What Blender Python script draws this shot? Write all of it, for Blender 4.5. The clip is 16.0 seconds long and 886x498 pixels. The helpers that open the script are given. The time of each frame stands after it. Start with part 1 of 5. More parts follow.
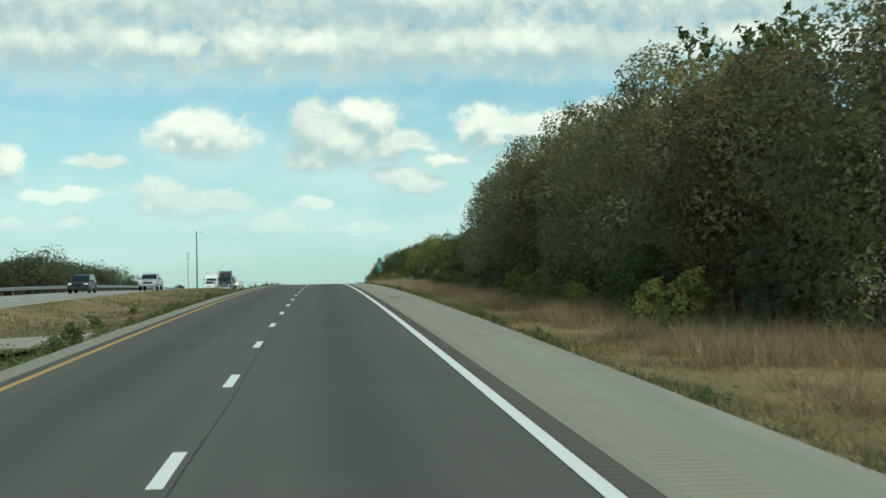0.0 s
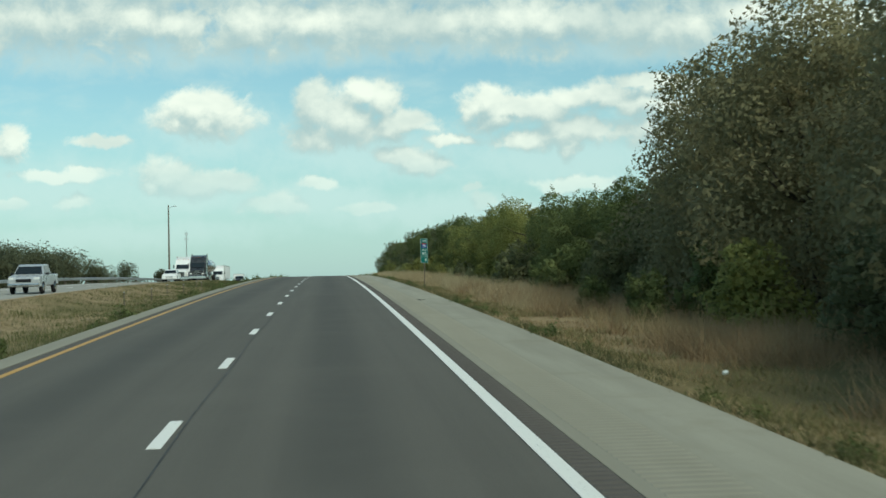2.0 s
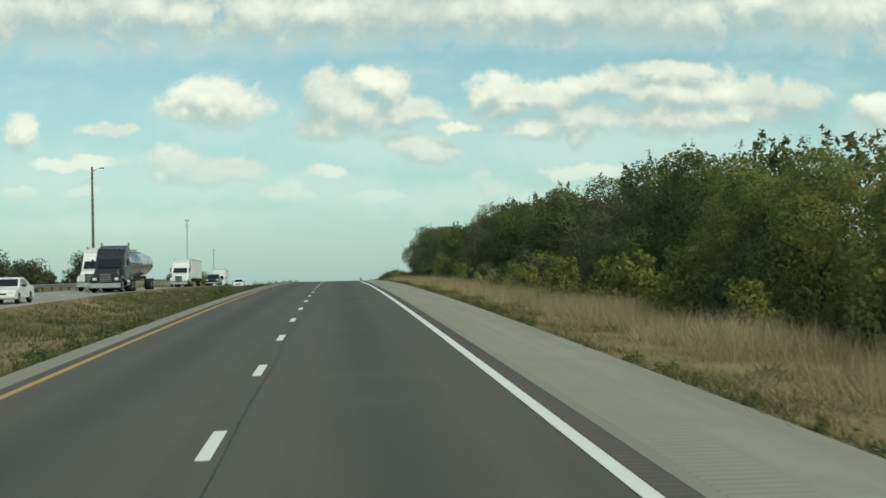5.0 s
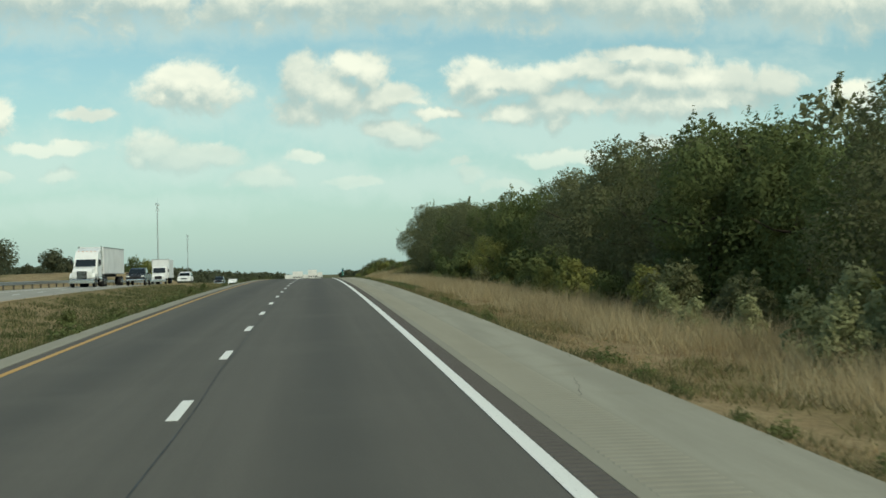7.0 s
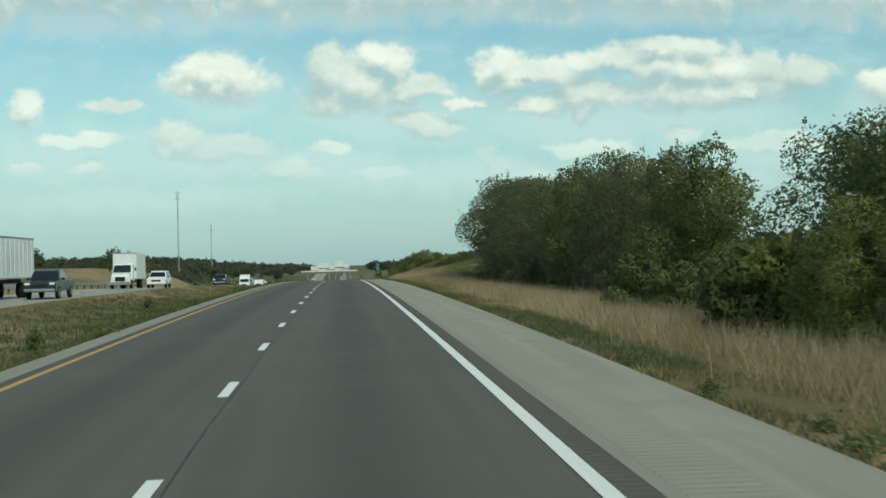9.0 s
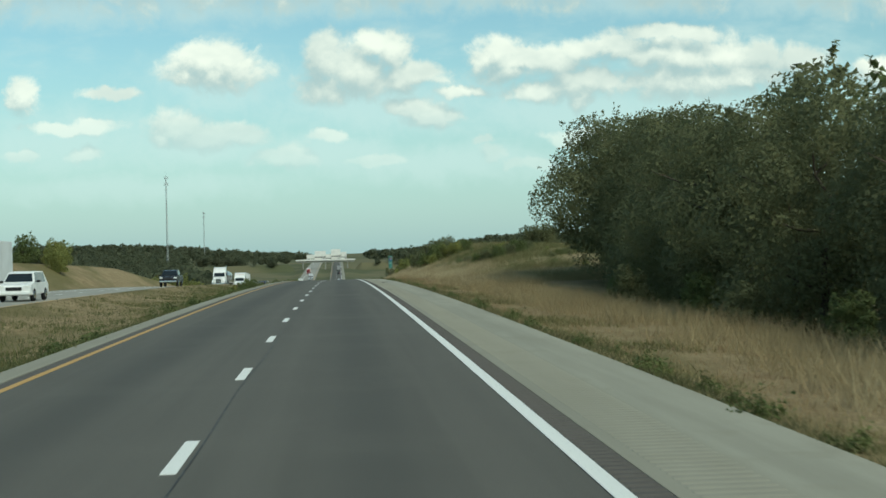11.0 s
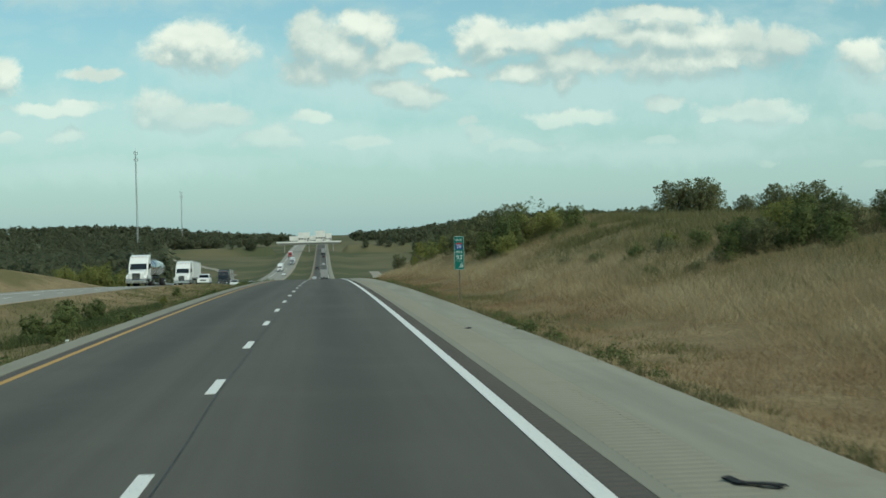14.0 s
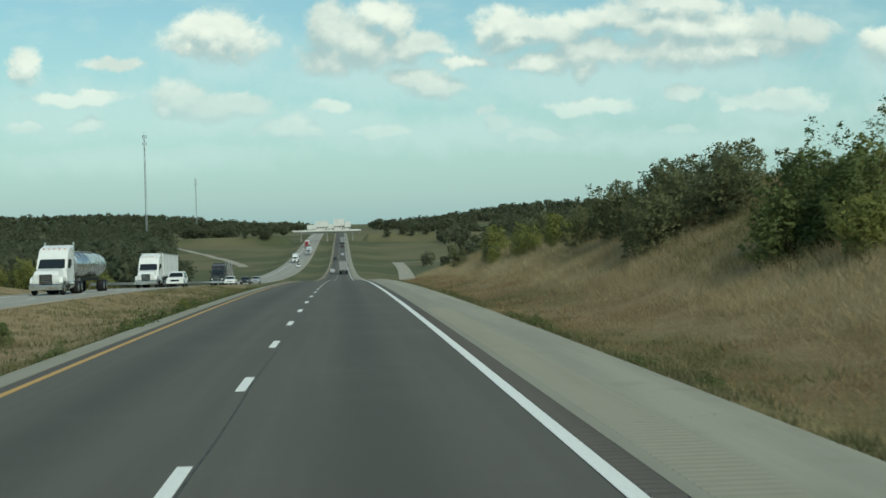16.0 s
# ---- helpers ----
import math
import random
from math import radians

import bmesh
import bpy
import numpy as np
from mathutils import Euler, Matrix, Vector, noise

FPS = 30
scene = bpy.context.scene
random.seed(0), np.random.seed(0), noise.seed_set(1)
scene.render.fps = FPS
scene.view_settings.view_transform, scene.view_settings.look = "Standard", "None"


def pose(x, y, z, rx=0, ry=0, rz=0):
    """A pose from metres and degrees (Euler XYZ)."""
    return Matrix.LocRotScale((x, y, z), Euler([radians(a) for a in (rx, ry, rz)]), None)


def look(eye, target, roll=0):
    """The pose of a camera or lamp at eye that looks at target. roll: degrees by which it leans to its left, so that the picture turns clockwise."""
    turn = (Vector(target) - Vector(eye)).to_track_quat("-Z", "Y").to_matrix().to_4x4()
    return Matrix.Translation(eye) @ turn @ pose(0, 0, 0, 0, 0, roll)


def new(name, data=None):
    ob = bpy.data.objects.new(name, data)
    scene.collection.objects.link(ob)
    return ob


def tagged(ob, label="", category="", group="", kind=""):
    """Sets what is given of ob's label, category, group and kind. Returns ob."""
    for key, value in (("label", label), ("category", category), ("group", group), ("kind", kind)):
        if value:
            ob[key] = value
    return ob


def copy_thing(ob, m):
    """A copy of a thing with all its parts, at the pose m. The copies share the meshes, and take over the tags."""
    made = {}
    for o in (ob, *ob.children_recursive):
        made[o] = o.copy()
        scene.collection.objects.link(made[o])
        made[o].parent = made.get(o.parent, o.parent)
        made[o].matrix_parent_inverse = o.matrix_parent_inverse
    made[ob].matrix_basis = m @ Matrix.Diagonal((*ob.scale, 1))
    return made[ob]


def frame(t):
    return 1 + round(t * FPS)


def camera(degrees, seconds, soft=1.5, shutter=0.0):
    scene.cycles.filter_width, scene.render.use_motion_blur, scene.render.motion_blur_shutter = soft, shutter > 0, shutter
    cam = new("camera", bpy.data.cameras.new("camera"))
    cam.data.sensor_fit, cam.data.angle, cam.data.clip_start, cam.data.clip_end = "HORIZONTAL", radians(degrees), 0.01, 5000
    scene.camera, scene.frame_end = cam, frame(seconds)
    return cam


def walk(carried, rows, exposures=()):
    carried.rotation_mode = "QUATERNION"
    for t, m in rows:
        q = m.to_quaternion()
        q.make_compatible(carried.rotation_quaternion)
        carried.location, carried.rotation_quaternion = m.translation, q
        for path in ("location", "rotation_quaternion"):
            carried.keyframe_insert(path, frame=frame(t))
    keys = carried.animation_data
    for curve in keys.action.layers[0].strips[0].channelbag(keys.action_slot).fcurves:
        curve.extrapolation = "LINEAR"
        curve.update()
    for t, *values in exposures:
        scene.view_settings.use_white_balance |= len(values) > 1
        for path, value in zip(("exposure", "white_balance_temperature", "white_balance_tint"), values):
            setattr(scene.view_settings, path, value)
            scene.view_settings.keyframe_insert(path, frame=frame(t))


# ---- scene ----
# The road runs along +y, its lane line at x = 0. x is to the right of the way driven.
CREST, CURVE = 325.0, 1.5426e-4      # top of the hill and how sharply the road bends over it
EYE = 1.96
LEAN = 1.3      # the camera hangs a little down on its right


def prof(y):
    """Height of the road at y: a crest, a fall into a valley and a rise beyond it."""
    if y < 620:
        return -0.5 * CURVE * (y - CREST) ** 2
    z, g = -0.5 * CURVE * 295.0 ** 2, -CURVE * 295.0
    if y < 680:
        return z + g * (y - 620)
    z += g * 60
    if y < 1250:
        return z + g * (y - 680) + 0.595e-4 * (y - 680) ** 2
    z += g * 570 + 0.595e-4 * 570 ** 2
    g += 1.19e-4 * 570
    if y < 1900:
        return z + g * (y - 1250) - 0.5 * g / 650 * (y - 1250) ** 2
    return z + g * 325


def grade(y):
    return (prof(y + 0.5) - prof(y - 0.5))


# ------------------------------------------------------------ camera
cam = camera(37.58, 16.0, soft=1.6, shutter=0.1)
# seconds, x, y, pitch up, turn to the right
PATH = [
    (0, 1.44, -2.43, 2.914, 5.322), (0.5, 1.53, 12.04, 2.68, 5.602), (1, 1.63, 26.44, 2.529, 5.742),
    (1.5, 1.68, 40.8, 2.267, 5.433), (2, 1.72, 55.1, 2.047, 5.124), (2.5, 1.66, 69.37, 1.92, 4.925),
    (3, 1.58, 83.6, 1.803, 4.618), (3.5, 1.47, 97.81, 1.714, 4.517), (4, 1.27, 111.99, 1.657, 4.4),
    (6.5, 1.54, 182.69, 1.101, 5.542), (7, 1.67, 196.82, 0.882, 5.662), (7.5, 1.73, 210.96, 0.76, 5.733),
    (8, 1.86, 225.12, 0.67, 5.631), (8.5, 1.75, 239.29, 0.524, 4.983), (9, 1.64, 253.48, 0.493, 4.49),
    (11.5, 1.54, 324.87, -0.12, 4.742), (12, 1.54, 339.26, -0.159, 4.914), (12.5, 1.54, 353.69, -0.299, 5.079),
    (13, 1.55, 368.17, -0.413, 5.192), (13.5, 1.56, 382.69, -0.63, 5.252), (14, 1.59, 397.27, -0.856, 5.271),
    (14.5, 1.67, 411.91, -0.999, 5.188), (15, 1.65, 426.59, -1.06, 5.054), (15.5, 1.53, 441.34, -1.195, 4.76),
    (16, 1.48, 456.15, -1.307, 4.442),
]
walk(cam, [(t, pose(x, y, prof(y) + EYE, 90 + p, 0, -w) @ pose(0, 0, 0, 0, 0, -LEAN)) for t, x, y, p, w in PATH],
     exposures=[(0.0, 0.13, 6450, -2), (1.6, 0.12, 6450, -2), (3.0, 0.0, 6500, -1), (6.0, 0.06, 7000, 1), (7.9, 0.06, 7000, 1), (9.0, 0.02, 6450, -2), (11.0, 0.1, 6450, -2), (12.0, 0.06, 6450, -2), (13.2, -0.04, 6450, -2), (16.0, 0.0, 6450, -2)])

# ------------------------------------------------------------ sky and sun
SUN_EL, SUN_AZ = radians(46), radians(148)      # the sun stands behind, to the right; azimuth from +y towards +x
world = bpy.data.worlds.new("sky")
scene.world = world
world.use_nodes = True
wt = world.node_tree
wt.nodes.clear()


class Net:
    """Short hand to wire shader nodes."""

    def __init__(self, tree):
        self.t = tree

    def n(self, kind, **kw):
        node = self.t.nodes.new(kind)
        for key, value in kw.items():
            if key == "op":
                node.operation = value
            elif key == "blend":
                node.blend_type = value
            elif key == "dtype":
                node.data_type = value
        return node

    def put(self, socket, value):
        if hasattr(value, "is_output"):
            self.t.links.new(value, socket)
        elif value is not None:
            socket.default_value = value

    def math(self, op, a, b=None, c=None, clamp=False):
        node = self.n("ShaderNodeMath", op=op)
        node.use_clamp = clamp
        for s, v in zip(node.inputs, (a, b, c)):
            self.put(s, v)
        return node.outputs[0]

    def vec(self, op, a, b=None, c=None):
        node = self.n("ShaderNodeVectorMath", op=op)
        for s, v in zip(node.inputs, (a, b, c)):
            self.put(s, v)
        return node.outputs["Value"] if op in ("LENGTH", "DOT_PRODUCT") else node.outputs[0]

    def noise(self, vector, scale, detail=4.0, rough=0.55, dist=0.0):
        node = self.n("ShaderNodeTexNoise")
        self.put(node.inputs["Vector"], vector)
        for key, v in (("Scale", scale), ("Detail", detail), ("Roughness", rough), ("Distortion", dist)):
            self.put(node.inputs[key], v)
        return node.outputs["Fac"]

    def mix(self, fac, a, b, blend="MIX"):
        node = self.n("ShaderNodeMix", dtype="RGBA", blend=blend)
        self.put(node.inputs[0], fac)
        self.put(node.inputs[6], a if hasattr(a, "is_output") or len(a) == 4 else (*a, 1))
        self.put(node.inputs[7], b if hasattr(b, "is_output") or len(b) == 4 else (*b, 1))
        return node.outputs[2]

    def ramp(self, value, lo, hi, a=0.0, b=1.0, smooth=True):
        node = self.n("ShaderNodeMapRange")
        node.interpolation_type = "SMOOTHSTEP" if smooth else "LINEAR"
        for s, v in zip(node.inputs, (value, lo, hi, a, b)):
            self.put(s, v)
        return node.outputs[0]


# cloud shapes on a plane far ahead: one group, so that it can be sampled twice
cg = bpy.data.node_groups.new("cloud_field", "ShaderNodeTree")
cg.interface.new_socket("Vector", in_out="INPUT", socket_type="NodeSocketVector")
cg.interface.new_socket("Density", in_out="OUTPUT", socket_type="NodeSocketFloat")
cg.interface.new_socket("Soft", in_out="OUTPUT", socket_type="NodeSocketFloat")
cg.interface.new_socket("Veil", in_out="OUTPUT", socket_type="NodeSocketFloat")
cn = Net(cg)
cin, cout = cn.n("NodeGroupInput"), cn.n("NodeGroupOutput")
warp = cn.n("ShaderNodeTexNoise")
cn.put(warp.inputs["Vector"], cin.outputs[0])
for key, v in (("Scale", 25.0), ("Detail", 5.0), ("Roughness", 0.62)):
    warp.inputs[key].default_value = v
bent = cn.vec("MULTIPLY_ADD", cn.vec("SUBTRACT", warp.outputs["Color"], (0.5, 0.5, 0.5)), (0.036, 0.025, 0), cin.outputs[0])
CLOUD = [None]


def puffs(*rows):
    """Add heaps of cloud: across, up, half width, half height, in thousandths of the distance."""
    for cx, cy, rx, ry in rows:
        d = cn.vec("LENGTH", cn.vec("MULTIPLY_ADD", bent, (1000 / rx, 1000 / ry, 0), (-cx / rx, -cy / ry, 0)))
        CLOUD[0] = d if CLOUD[0] is None else cn.math("SMOOTH_MIN", CLOUD[0], d, 0.32)


VEIL = [None]


def veils(*rows):
    """Add broad thin cloud round the heaps, given in the same way."""
    for cx, cy, rx, ry in rows:
        d = cn.vec("LENGTH", cn.vec("MULTIPLY_ADD", bent, (1000 / rx, 1000 / ry, 0), (-cx / rx, -cy / ry, 0)))
        VEIL[0] = d if VEIL[0] is None else cn.math("SMOOTH_MIN", VEIL[0], d, 0.35)


# the wide bank high up, the row of heaps, the low ones, and the pale veil about them
puffs((-212, 215, 46.9, 23.4), (-179, 217, 46.9, 26), (-143, 215, 41, 27.3), (-108, 210, 26.9, 19.5), (-56, 211, 46.9, 22.1), (-4, 211, 52.7, 23.4),
      (48, 212, 52.7, 22.1), (101, 212, 41, 20.8), (141, 212, 31.6, 23.4), (172, 211, 31.6, 22.1), (212, 213, 35.2, 18.2), (255, 210, 31.6, 24.7),
      (287, 206, 25.8, 22.1), (340, 218, 52.7, 22.1), (395, 209, 46.9, 23.4), (446, 206, 46.9, 26), (-266, 213, 52.7, 32.5), (-324, 218, 70.3, 39.1),
      (-157, 249, 187.5, 36.5), (58, 252, 187.5, 36.5), (304, 256, 193.3, 39.1), (537, 242, 117.2, 52.1))
puffs((-99, 146, 19.4, 15.1), (-78, 147, 18.3, 13.5), (-89, 137, 34.4, 12.9), (-114, 135, 8.6, 8.6), (-6, 144, 15.1, 19.4), (-7, 127, 19.4, 14),
      (32, 156, 19.4, 15.1), (43, 152, 16.1, 17.2), (18, 135, 32.3, 18.3), (55, 133, 24.8, 10.8), (125, 148, 25.8, 12.9), (149, 149, 9.7, 5.4),
      (138, 139, 30.1, 11.8), (174, 142, 24.8, 10.8), (197, 149, 20.4, 9.7), (219, 152, 23.7, 9.7), (247, 148, 23.7, 11.8), (276, 144, 30.1, 15.1),
      (306, 144, 24.8, 14), (336, 142, 24.8, 11.8), (363, 140, 23.7, 9.7))
puffs((276, 126, 58.2, 12.7), (330, 129, 42.4, 9.5), (194, 112, 9.5, 10.6), (160, 120, 24.4, 9.5), (192, 127, 29.6, 11.6), (433, 128, 16.9, 14.8),
      (421, 134, 7.4, 4.2), (254, 164, 28.6, 6.9), (279, 163, 26.5, 6.9), (-119, 96, 18, 12.7), (-99, 90, 31.8, 10.6), (-73, 90, 20.1, 7.9),
      (-131, 88, 10.6, 6.4), (-166, 124, 18, 4.2), (-235, 121, 9.5, 14.8), (-40, 72, 23.3, 7.9), (340, 85, 34.9, 7.4), (346, 91, 19.1, 5.8),
      (194, 87, 29.6, 4.8), (177, 85, 9.5, 5.3), (438, 78, 15.9, 5.3))
puffs((75, 103, 19, 8), (54, 112, 20, 7), (-6, 87, 13, 4), (163, 64, 20, 4.5), (136, 62, 7, 3.5), (119, 71, 10, 6),
      (263, 67, 11, 3), (275, 95, 17, 6), (376, 79, 10, 4.5), (-211, 98, 22, 4), (-179, 98, 15, 6), (-186, 79, 12, 6.5),
      (-232, 75, 10, 4), (32, 69, 18, 3.5), (304, 80, 9, 2), (353, 48, 7, 2), (115, 81, 8, 2.5), (444, 44, 13, 2.5),
      (-2, 121, 20, 7), (98, 120, 20, 5))
veils((37, 112, 94.8, 23), (195, 104, 119.8, 22), (276, 109, 84.8, 23), (-3, 76, 59.9, 15), (-101, 80, 74.9, 17), (-201, 88, 69.9, 26),
      (343, 78, 59.9, 16), (84, 66, 109.8, 16), (-87, 130, 59.9, 22), (436, 112, 39.9, 29.9), (256, 57, 129.8, 10), (-156, 51, 119.8, 11),
      (-196, 186, 57.3, 12.5), (-103, 188, 78.1, 14.6), (-5, 190, 88.5, 13.5), (109, 194, 83.3, 11.5), (243, 190, 83.3, 12.5), (380, 191, 93.7, 15.6),
      (-291, 188, 93.7, 15.6))
grain = cn.math("SUBTRACT", cn.noise(cin.outputs[0], 44.0, 8.0, 0.62, 0.3), 0.5)
heap = cn.math("SUBTRACT", 1.0, CLOUD[0])
cn.put(cout.inputs[0], cn.math("ADD", heap, cn.math("MULTIPLY", grain, 1.9)))
cn.put(cout.inputs[1], cn.math("ADD", heap, cn.math("MULTIPLY", grain, 1.5)))
cn.put(cout.inputs[2], cn.math("ADD", cn.math("SUBTRACT", 1.0, VEIL[0]), cn.math("MULTIPLY", grain, 1.6)))

wn = Net(wt)
way = wn.n("ShaderNodeTexCoord").outputs["Generated"]
sep = wn.n("ShaderNodeSeparateXYZ")
wn.put(sep.inputs[0], way)
ahead = wn.math("MAXIMUM", wn.math("ABSOLUTE", sep.outputs[1]), 0.25)
flat = wn.n("ShaderNodeCombineXYZ")
wn.put(flat.inputs[0], wn.math("DIVIDE", sep.outputs[0], ahead))
wn.put(flat.inputs[1], wn.math("DIVIDE", sep.outputs[2], ahead))


def field(vector):
    g = wn.n("ShaderNodeGroup")
    g.node_tree = cg
    wn.put(g.inputs[0], vector)
    return g.outputs


d_here, s_here, v_here = field(flat.outputs[0])
s_up = field(wn.vec("ADD", flat.outputs[0], (0.004, 0.013, 0)))[1]
lit = wn.ramp(wn.math("SUBTRACT", s_here, s_up), -0.7, 0.9)
# crisp tops, bases that melt into the sky
cover = wn.math("MULTIPLY", wn.ramp(wn.math("ADD", d_here, wn.math("MULTIPLY", lit, 0.2)), -0.42, 0.46), wn.ramp(lit, 0.0, 0.5, 0.85, 1.0))
veil_cover = wn.ramp(v_here, -0.6, 0.8, 0.0, 0.55)
sky = wn.n("ShaderNodeTexSky")
sky.sky_type = "NISHITA"
sky.sun_disc = False
sky.sun_elevation, sky.sun_rotation = SUN_EL, SUN_AZ
sky.air_density, sky.dust_density, sky.ozone_density = 1.0, 1.2, 1.6
blue = wn.mix(1.0, sky.outputs[0], (0.106, 0.130, 0.116, 1), "MULTIPLY")
veil = wn.ramp(sep.outputs[2], 0.0, 0.20, 0.62, 0.0)
blue = wn.mix(veil, blue, (0.425, 0.612, 0.67, 1))
broad = wn.noise(wn.vec("MULTIPLY", flat.outputs[0], (11.0, 18.0, 1.0)), 1.0, 4.0)
lit = wn.math("MULTIPLY", lit, wn.ramp(broad, 0.36, 0.62, 0.5, 1.0))
cloud_colour = wn.mix(lit, (0.43, 0.545, 0.56, 1), (0.92, 0.945, 0.86, 1))
cloud_colour = wn.mix(wn.ramp(sep.outputs[2], 0.0, 0.13, 0.55, 0.0), cloud_colour, (0.54, 0.705, 0.70, 1))
wisp = wn.noise(wn.vec("MULTIPLY", flat.outputs[0], (14.0, 34.0, 1.0)), 1.0, 6.0, 0.6)
wisps = wn.math("MULTIPLY", wn.ramp(wisp, 0.44, 0.74, 0.0, 0.4), wn.ramp(sep.outputs[2], 0.02, 0.09))
thin = wn.math("MULTIPLY", wn.math("MAXIMUM", veil_cover, wisps), wn.ramp(sep.outputs[2], 0.0, 0.08, 0.3, 1.0))
cover = wn.math("MULTIPLY", cover, wn.ramp(sep.outputs[2], 0.045, 0.13, 0.25, 0.98))
hazy = wn.mix(thin, blue, wn.mix(wn.ramp(sep.outputs[2], 0.10, 0.24), (0.63, 0.78, 0.78, 1), (0.53, 0.65, 0.66, 1)))
bg = wn.n("ShaderNodeBackground")
wn.put(bg.inputs["Color"], wn.mix(cover, hazy, cloud_colour))
bg.inputs["Strength"].default_value = 1.0
wn.put(wn.n("ShaderNodeOutputWorld").inputs["Surface"], bg.outputs[0])

sun = new("sun", bpy.data.lights.new("sun", "SUN"))
sun.data.energy, sun.data.angle, sun.data.color = 2.25, radians(11.0), (1.0, 0.94, 0.82)
sun.matrix_world = look((0, 0, 0), (-math.sin(SUN_AZ) * math.cos(SUN_EL), -math.cos(SUN_AZ) * math.cos(SUN_EL), -math.sin(SUN_EL)))


# ------------------------------------------------------------ materials
def material(name, rough=0.8, metal=0.0, spec=0.3):
    m = bpy.data.materials.new(name)
    m.use_nodes = True
    t = m.node_tree
    b = t.nodes["Principled BSDF"]
    b.inputs["Roughness"].default_value = rough
    b.inputs["Metallic"].default_value = metal
    b.inputs["Specular IOR Level"].default_value = spec
    return m, Net(t), b


def bump(net, bsdf, height, strength=0.3, distance=0.02):
    node = net.n("ShaderNodeBump")
    node.inputs["Strength"].default_value = strength
    node.inputs["Distance"].default_value = distance
    net.put(node.inputs["Height"], height)
    net.put(bsdf.inputs["Normal"], node.outputs[0])


def place(net):
    return net.n("ShaderNodeNewGeometry").outputs["Position"]


def plain(name, colour, rough=0.6, metal=0.0, spread=0.12, scale=3.0, spec=0.3):
    """Paint, metal, rubber: a colour that is dirtier here and there."""
    m, net, b = material(name, rough, metal, spec)
    p = net.n("ShaderNodeTexCoord").outputs["Object"]
    dirt = net.noise(p, scale, 5.0)
    fine = net.noise(p, scale * 14, 3.0)
    dark = tuple(c * (1 - 2.2 * spread) for c in colour)
    col = net.mix(net.ramp(dirt, 0.35, 0.75), colour, dark)
    col = net.mix(net.math("MULTIPLY", fine, 0.25), col, dark)
    net.put(b.inputs["Base Color"], col)
    net.put(b.inputs["Roughness"], net.ramp(dirt, 0.2, 0.8, max(rough - 0.08, 0.03), min(rough + 0.12, 1.0)))
    return m


def asphalt(name, tone, stain):
    m, net, b = material(name, 0.85, 0, 0.25)
    p = place(net)
    sx = net.n("ShaderNodeSeparateXYZ")
    net.put(sx.inputs[0], p)
    long = net.vec("MULTIPLY", p, (1.0, 0.02, 0.02))
    streak = net.noise(long, 2.2, 4.0)
    blot = net.noise(p, 0.35, 5.0)
    grit = net.noise(p, 55.0, 3.0, 0.7)
    # oil down the middle of each lane, polish in the wheel tracks
    lane = net.math("ABSOLUTE", net.math("SUBTRACT", net.math("FRACT", net.math("DIVIDE", net.math("ADD", sx.outputs[0], 37.0), 3.7)), 0.5))
    oil = net.ramp(lane, 0.02, 0.24, 1.0, 0.0)
    col = net.mix(net.ramp(streak, 0.3, 0.75), tone, tuple(c * 0.82 for c in tone))
    col = net.mix(net.math("MULTIPLY", oil, 0.8), col, stain)
    col = net.mix(net.ramp(blot, 0.45, 0.8, 0.0, 0.35), col, tuple(c * 1.25 for c in tone))
    col = net.mix(net.ramp(grit, 0.35, 0.7, 0.0, 0.5), col, tuple(c * 0.6 for c in tone))
    net.put(b.inputs["Base Color"], col)
    bump(net, b, grit, 0.35, 0.006)
    return m


def concrete(name, tone, dirty=None):
    m, net, b = material(name, 0.9, 0, 0.2)
    p = place(net)
    long = net.vec("MULTIPLY", p, (1.0, 0.06, 0.06))
    streak = net.noise(long, 1.6, 5.0)
    blot = net.noise(p, 0.8, 6.0, 0.62)
    grit = net.noise(p, 40.0, 3.0, 0.7)
    col = net.mix(net.ramp(streak, 0.3, 0.72), tone, tuple(c * 0.78 for c in tone))
    col = net.mix(net.ramp(blot, 0.5, 0.72, 0.0, 0.6), col, tuple(c * f for c, f in zip(tone, (0.72, 0.7, 0.66))))
    col = net.mix(net.ramp(grit, 0.4, 0.7, 0.0, 0.4), col, tuple(c * 0.7 for c in tone))
    if dirty is not None:
        # grime thrown up along the side next to the traffic
        sx = net.n("ShaderNodeSeparateXYZ")
        net.put(sx.inputs[0], p)
        edge = net.math("ADD", sx.outputs[0], net.math("MULTIPLY", net.math("SUBTRACT", streak, 0.5), 0.7))
        col = net.mix(net.ramp(edge, dirty - 0.12, dirty + 0.12, 0.55, 0.0), col, tuple(c * f for c, f in zip(tone, (0.70, 0.69, 0.68))))
    net.put(b.inputs["Base Color"], col)
    bump(net, b, grit, 0.3, 0.006)
    return m


def road_paint(name, tone):
    m, net, b = material(name, 0.65, 0, 0.3)
    p = place(net)
    worn = net.noise(p, 24.0, 6.0, 0.7)
    net.put(b.inputs["Base Color"], net.mix(net.ramp(worn, 0.56, 0.72, 0.0, 0.7), tone, (0.2, 0.2, 0.19)))
    bump(net, b, net.noise(p, 70.0, 2.0), 0.2, 0.004)
    return m


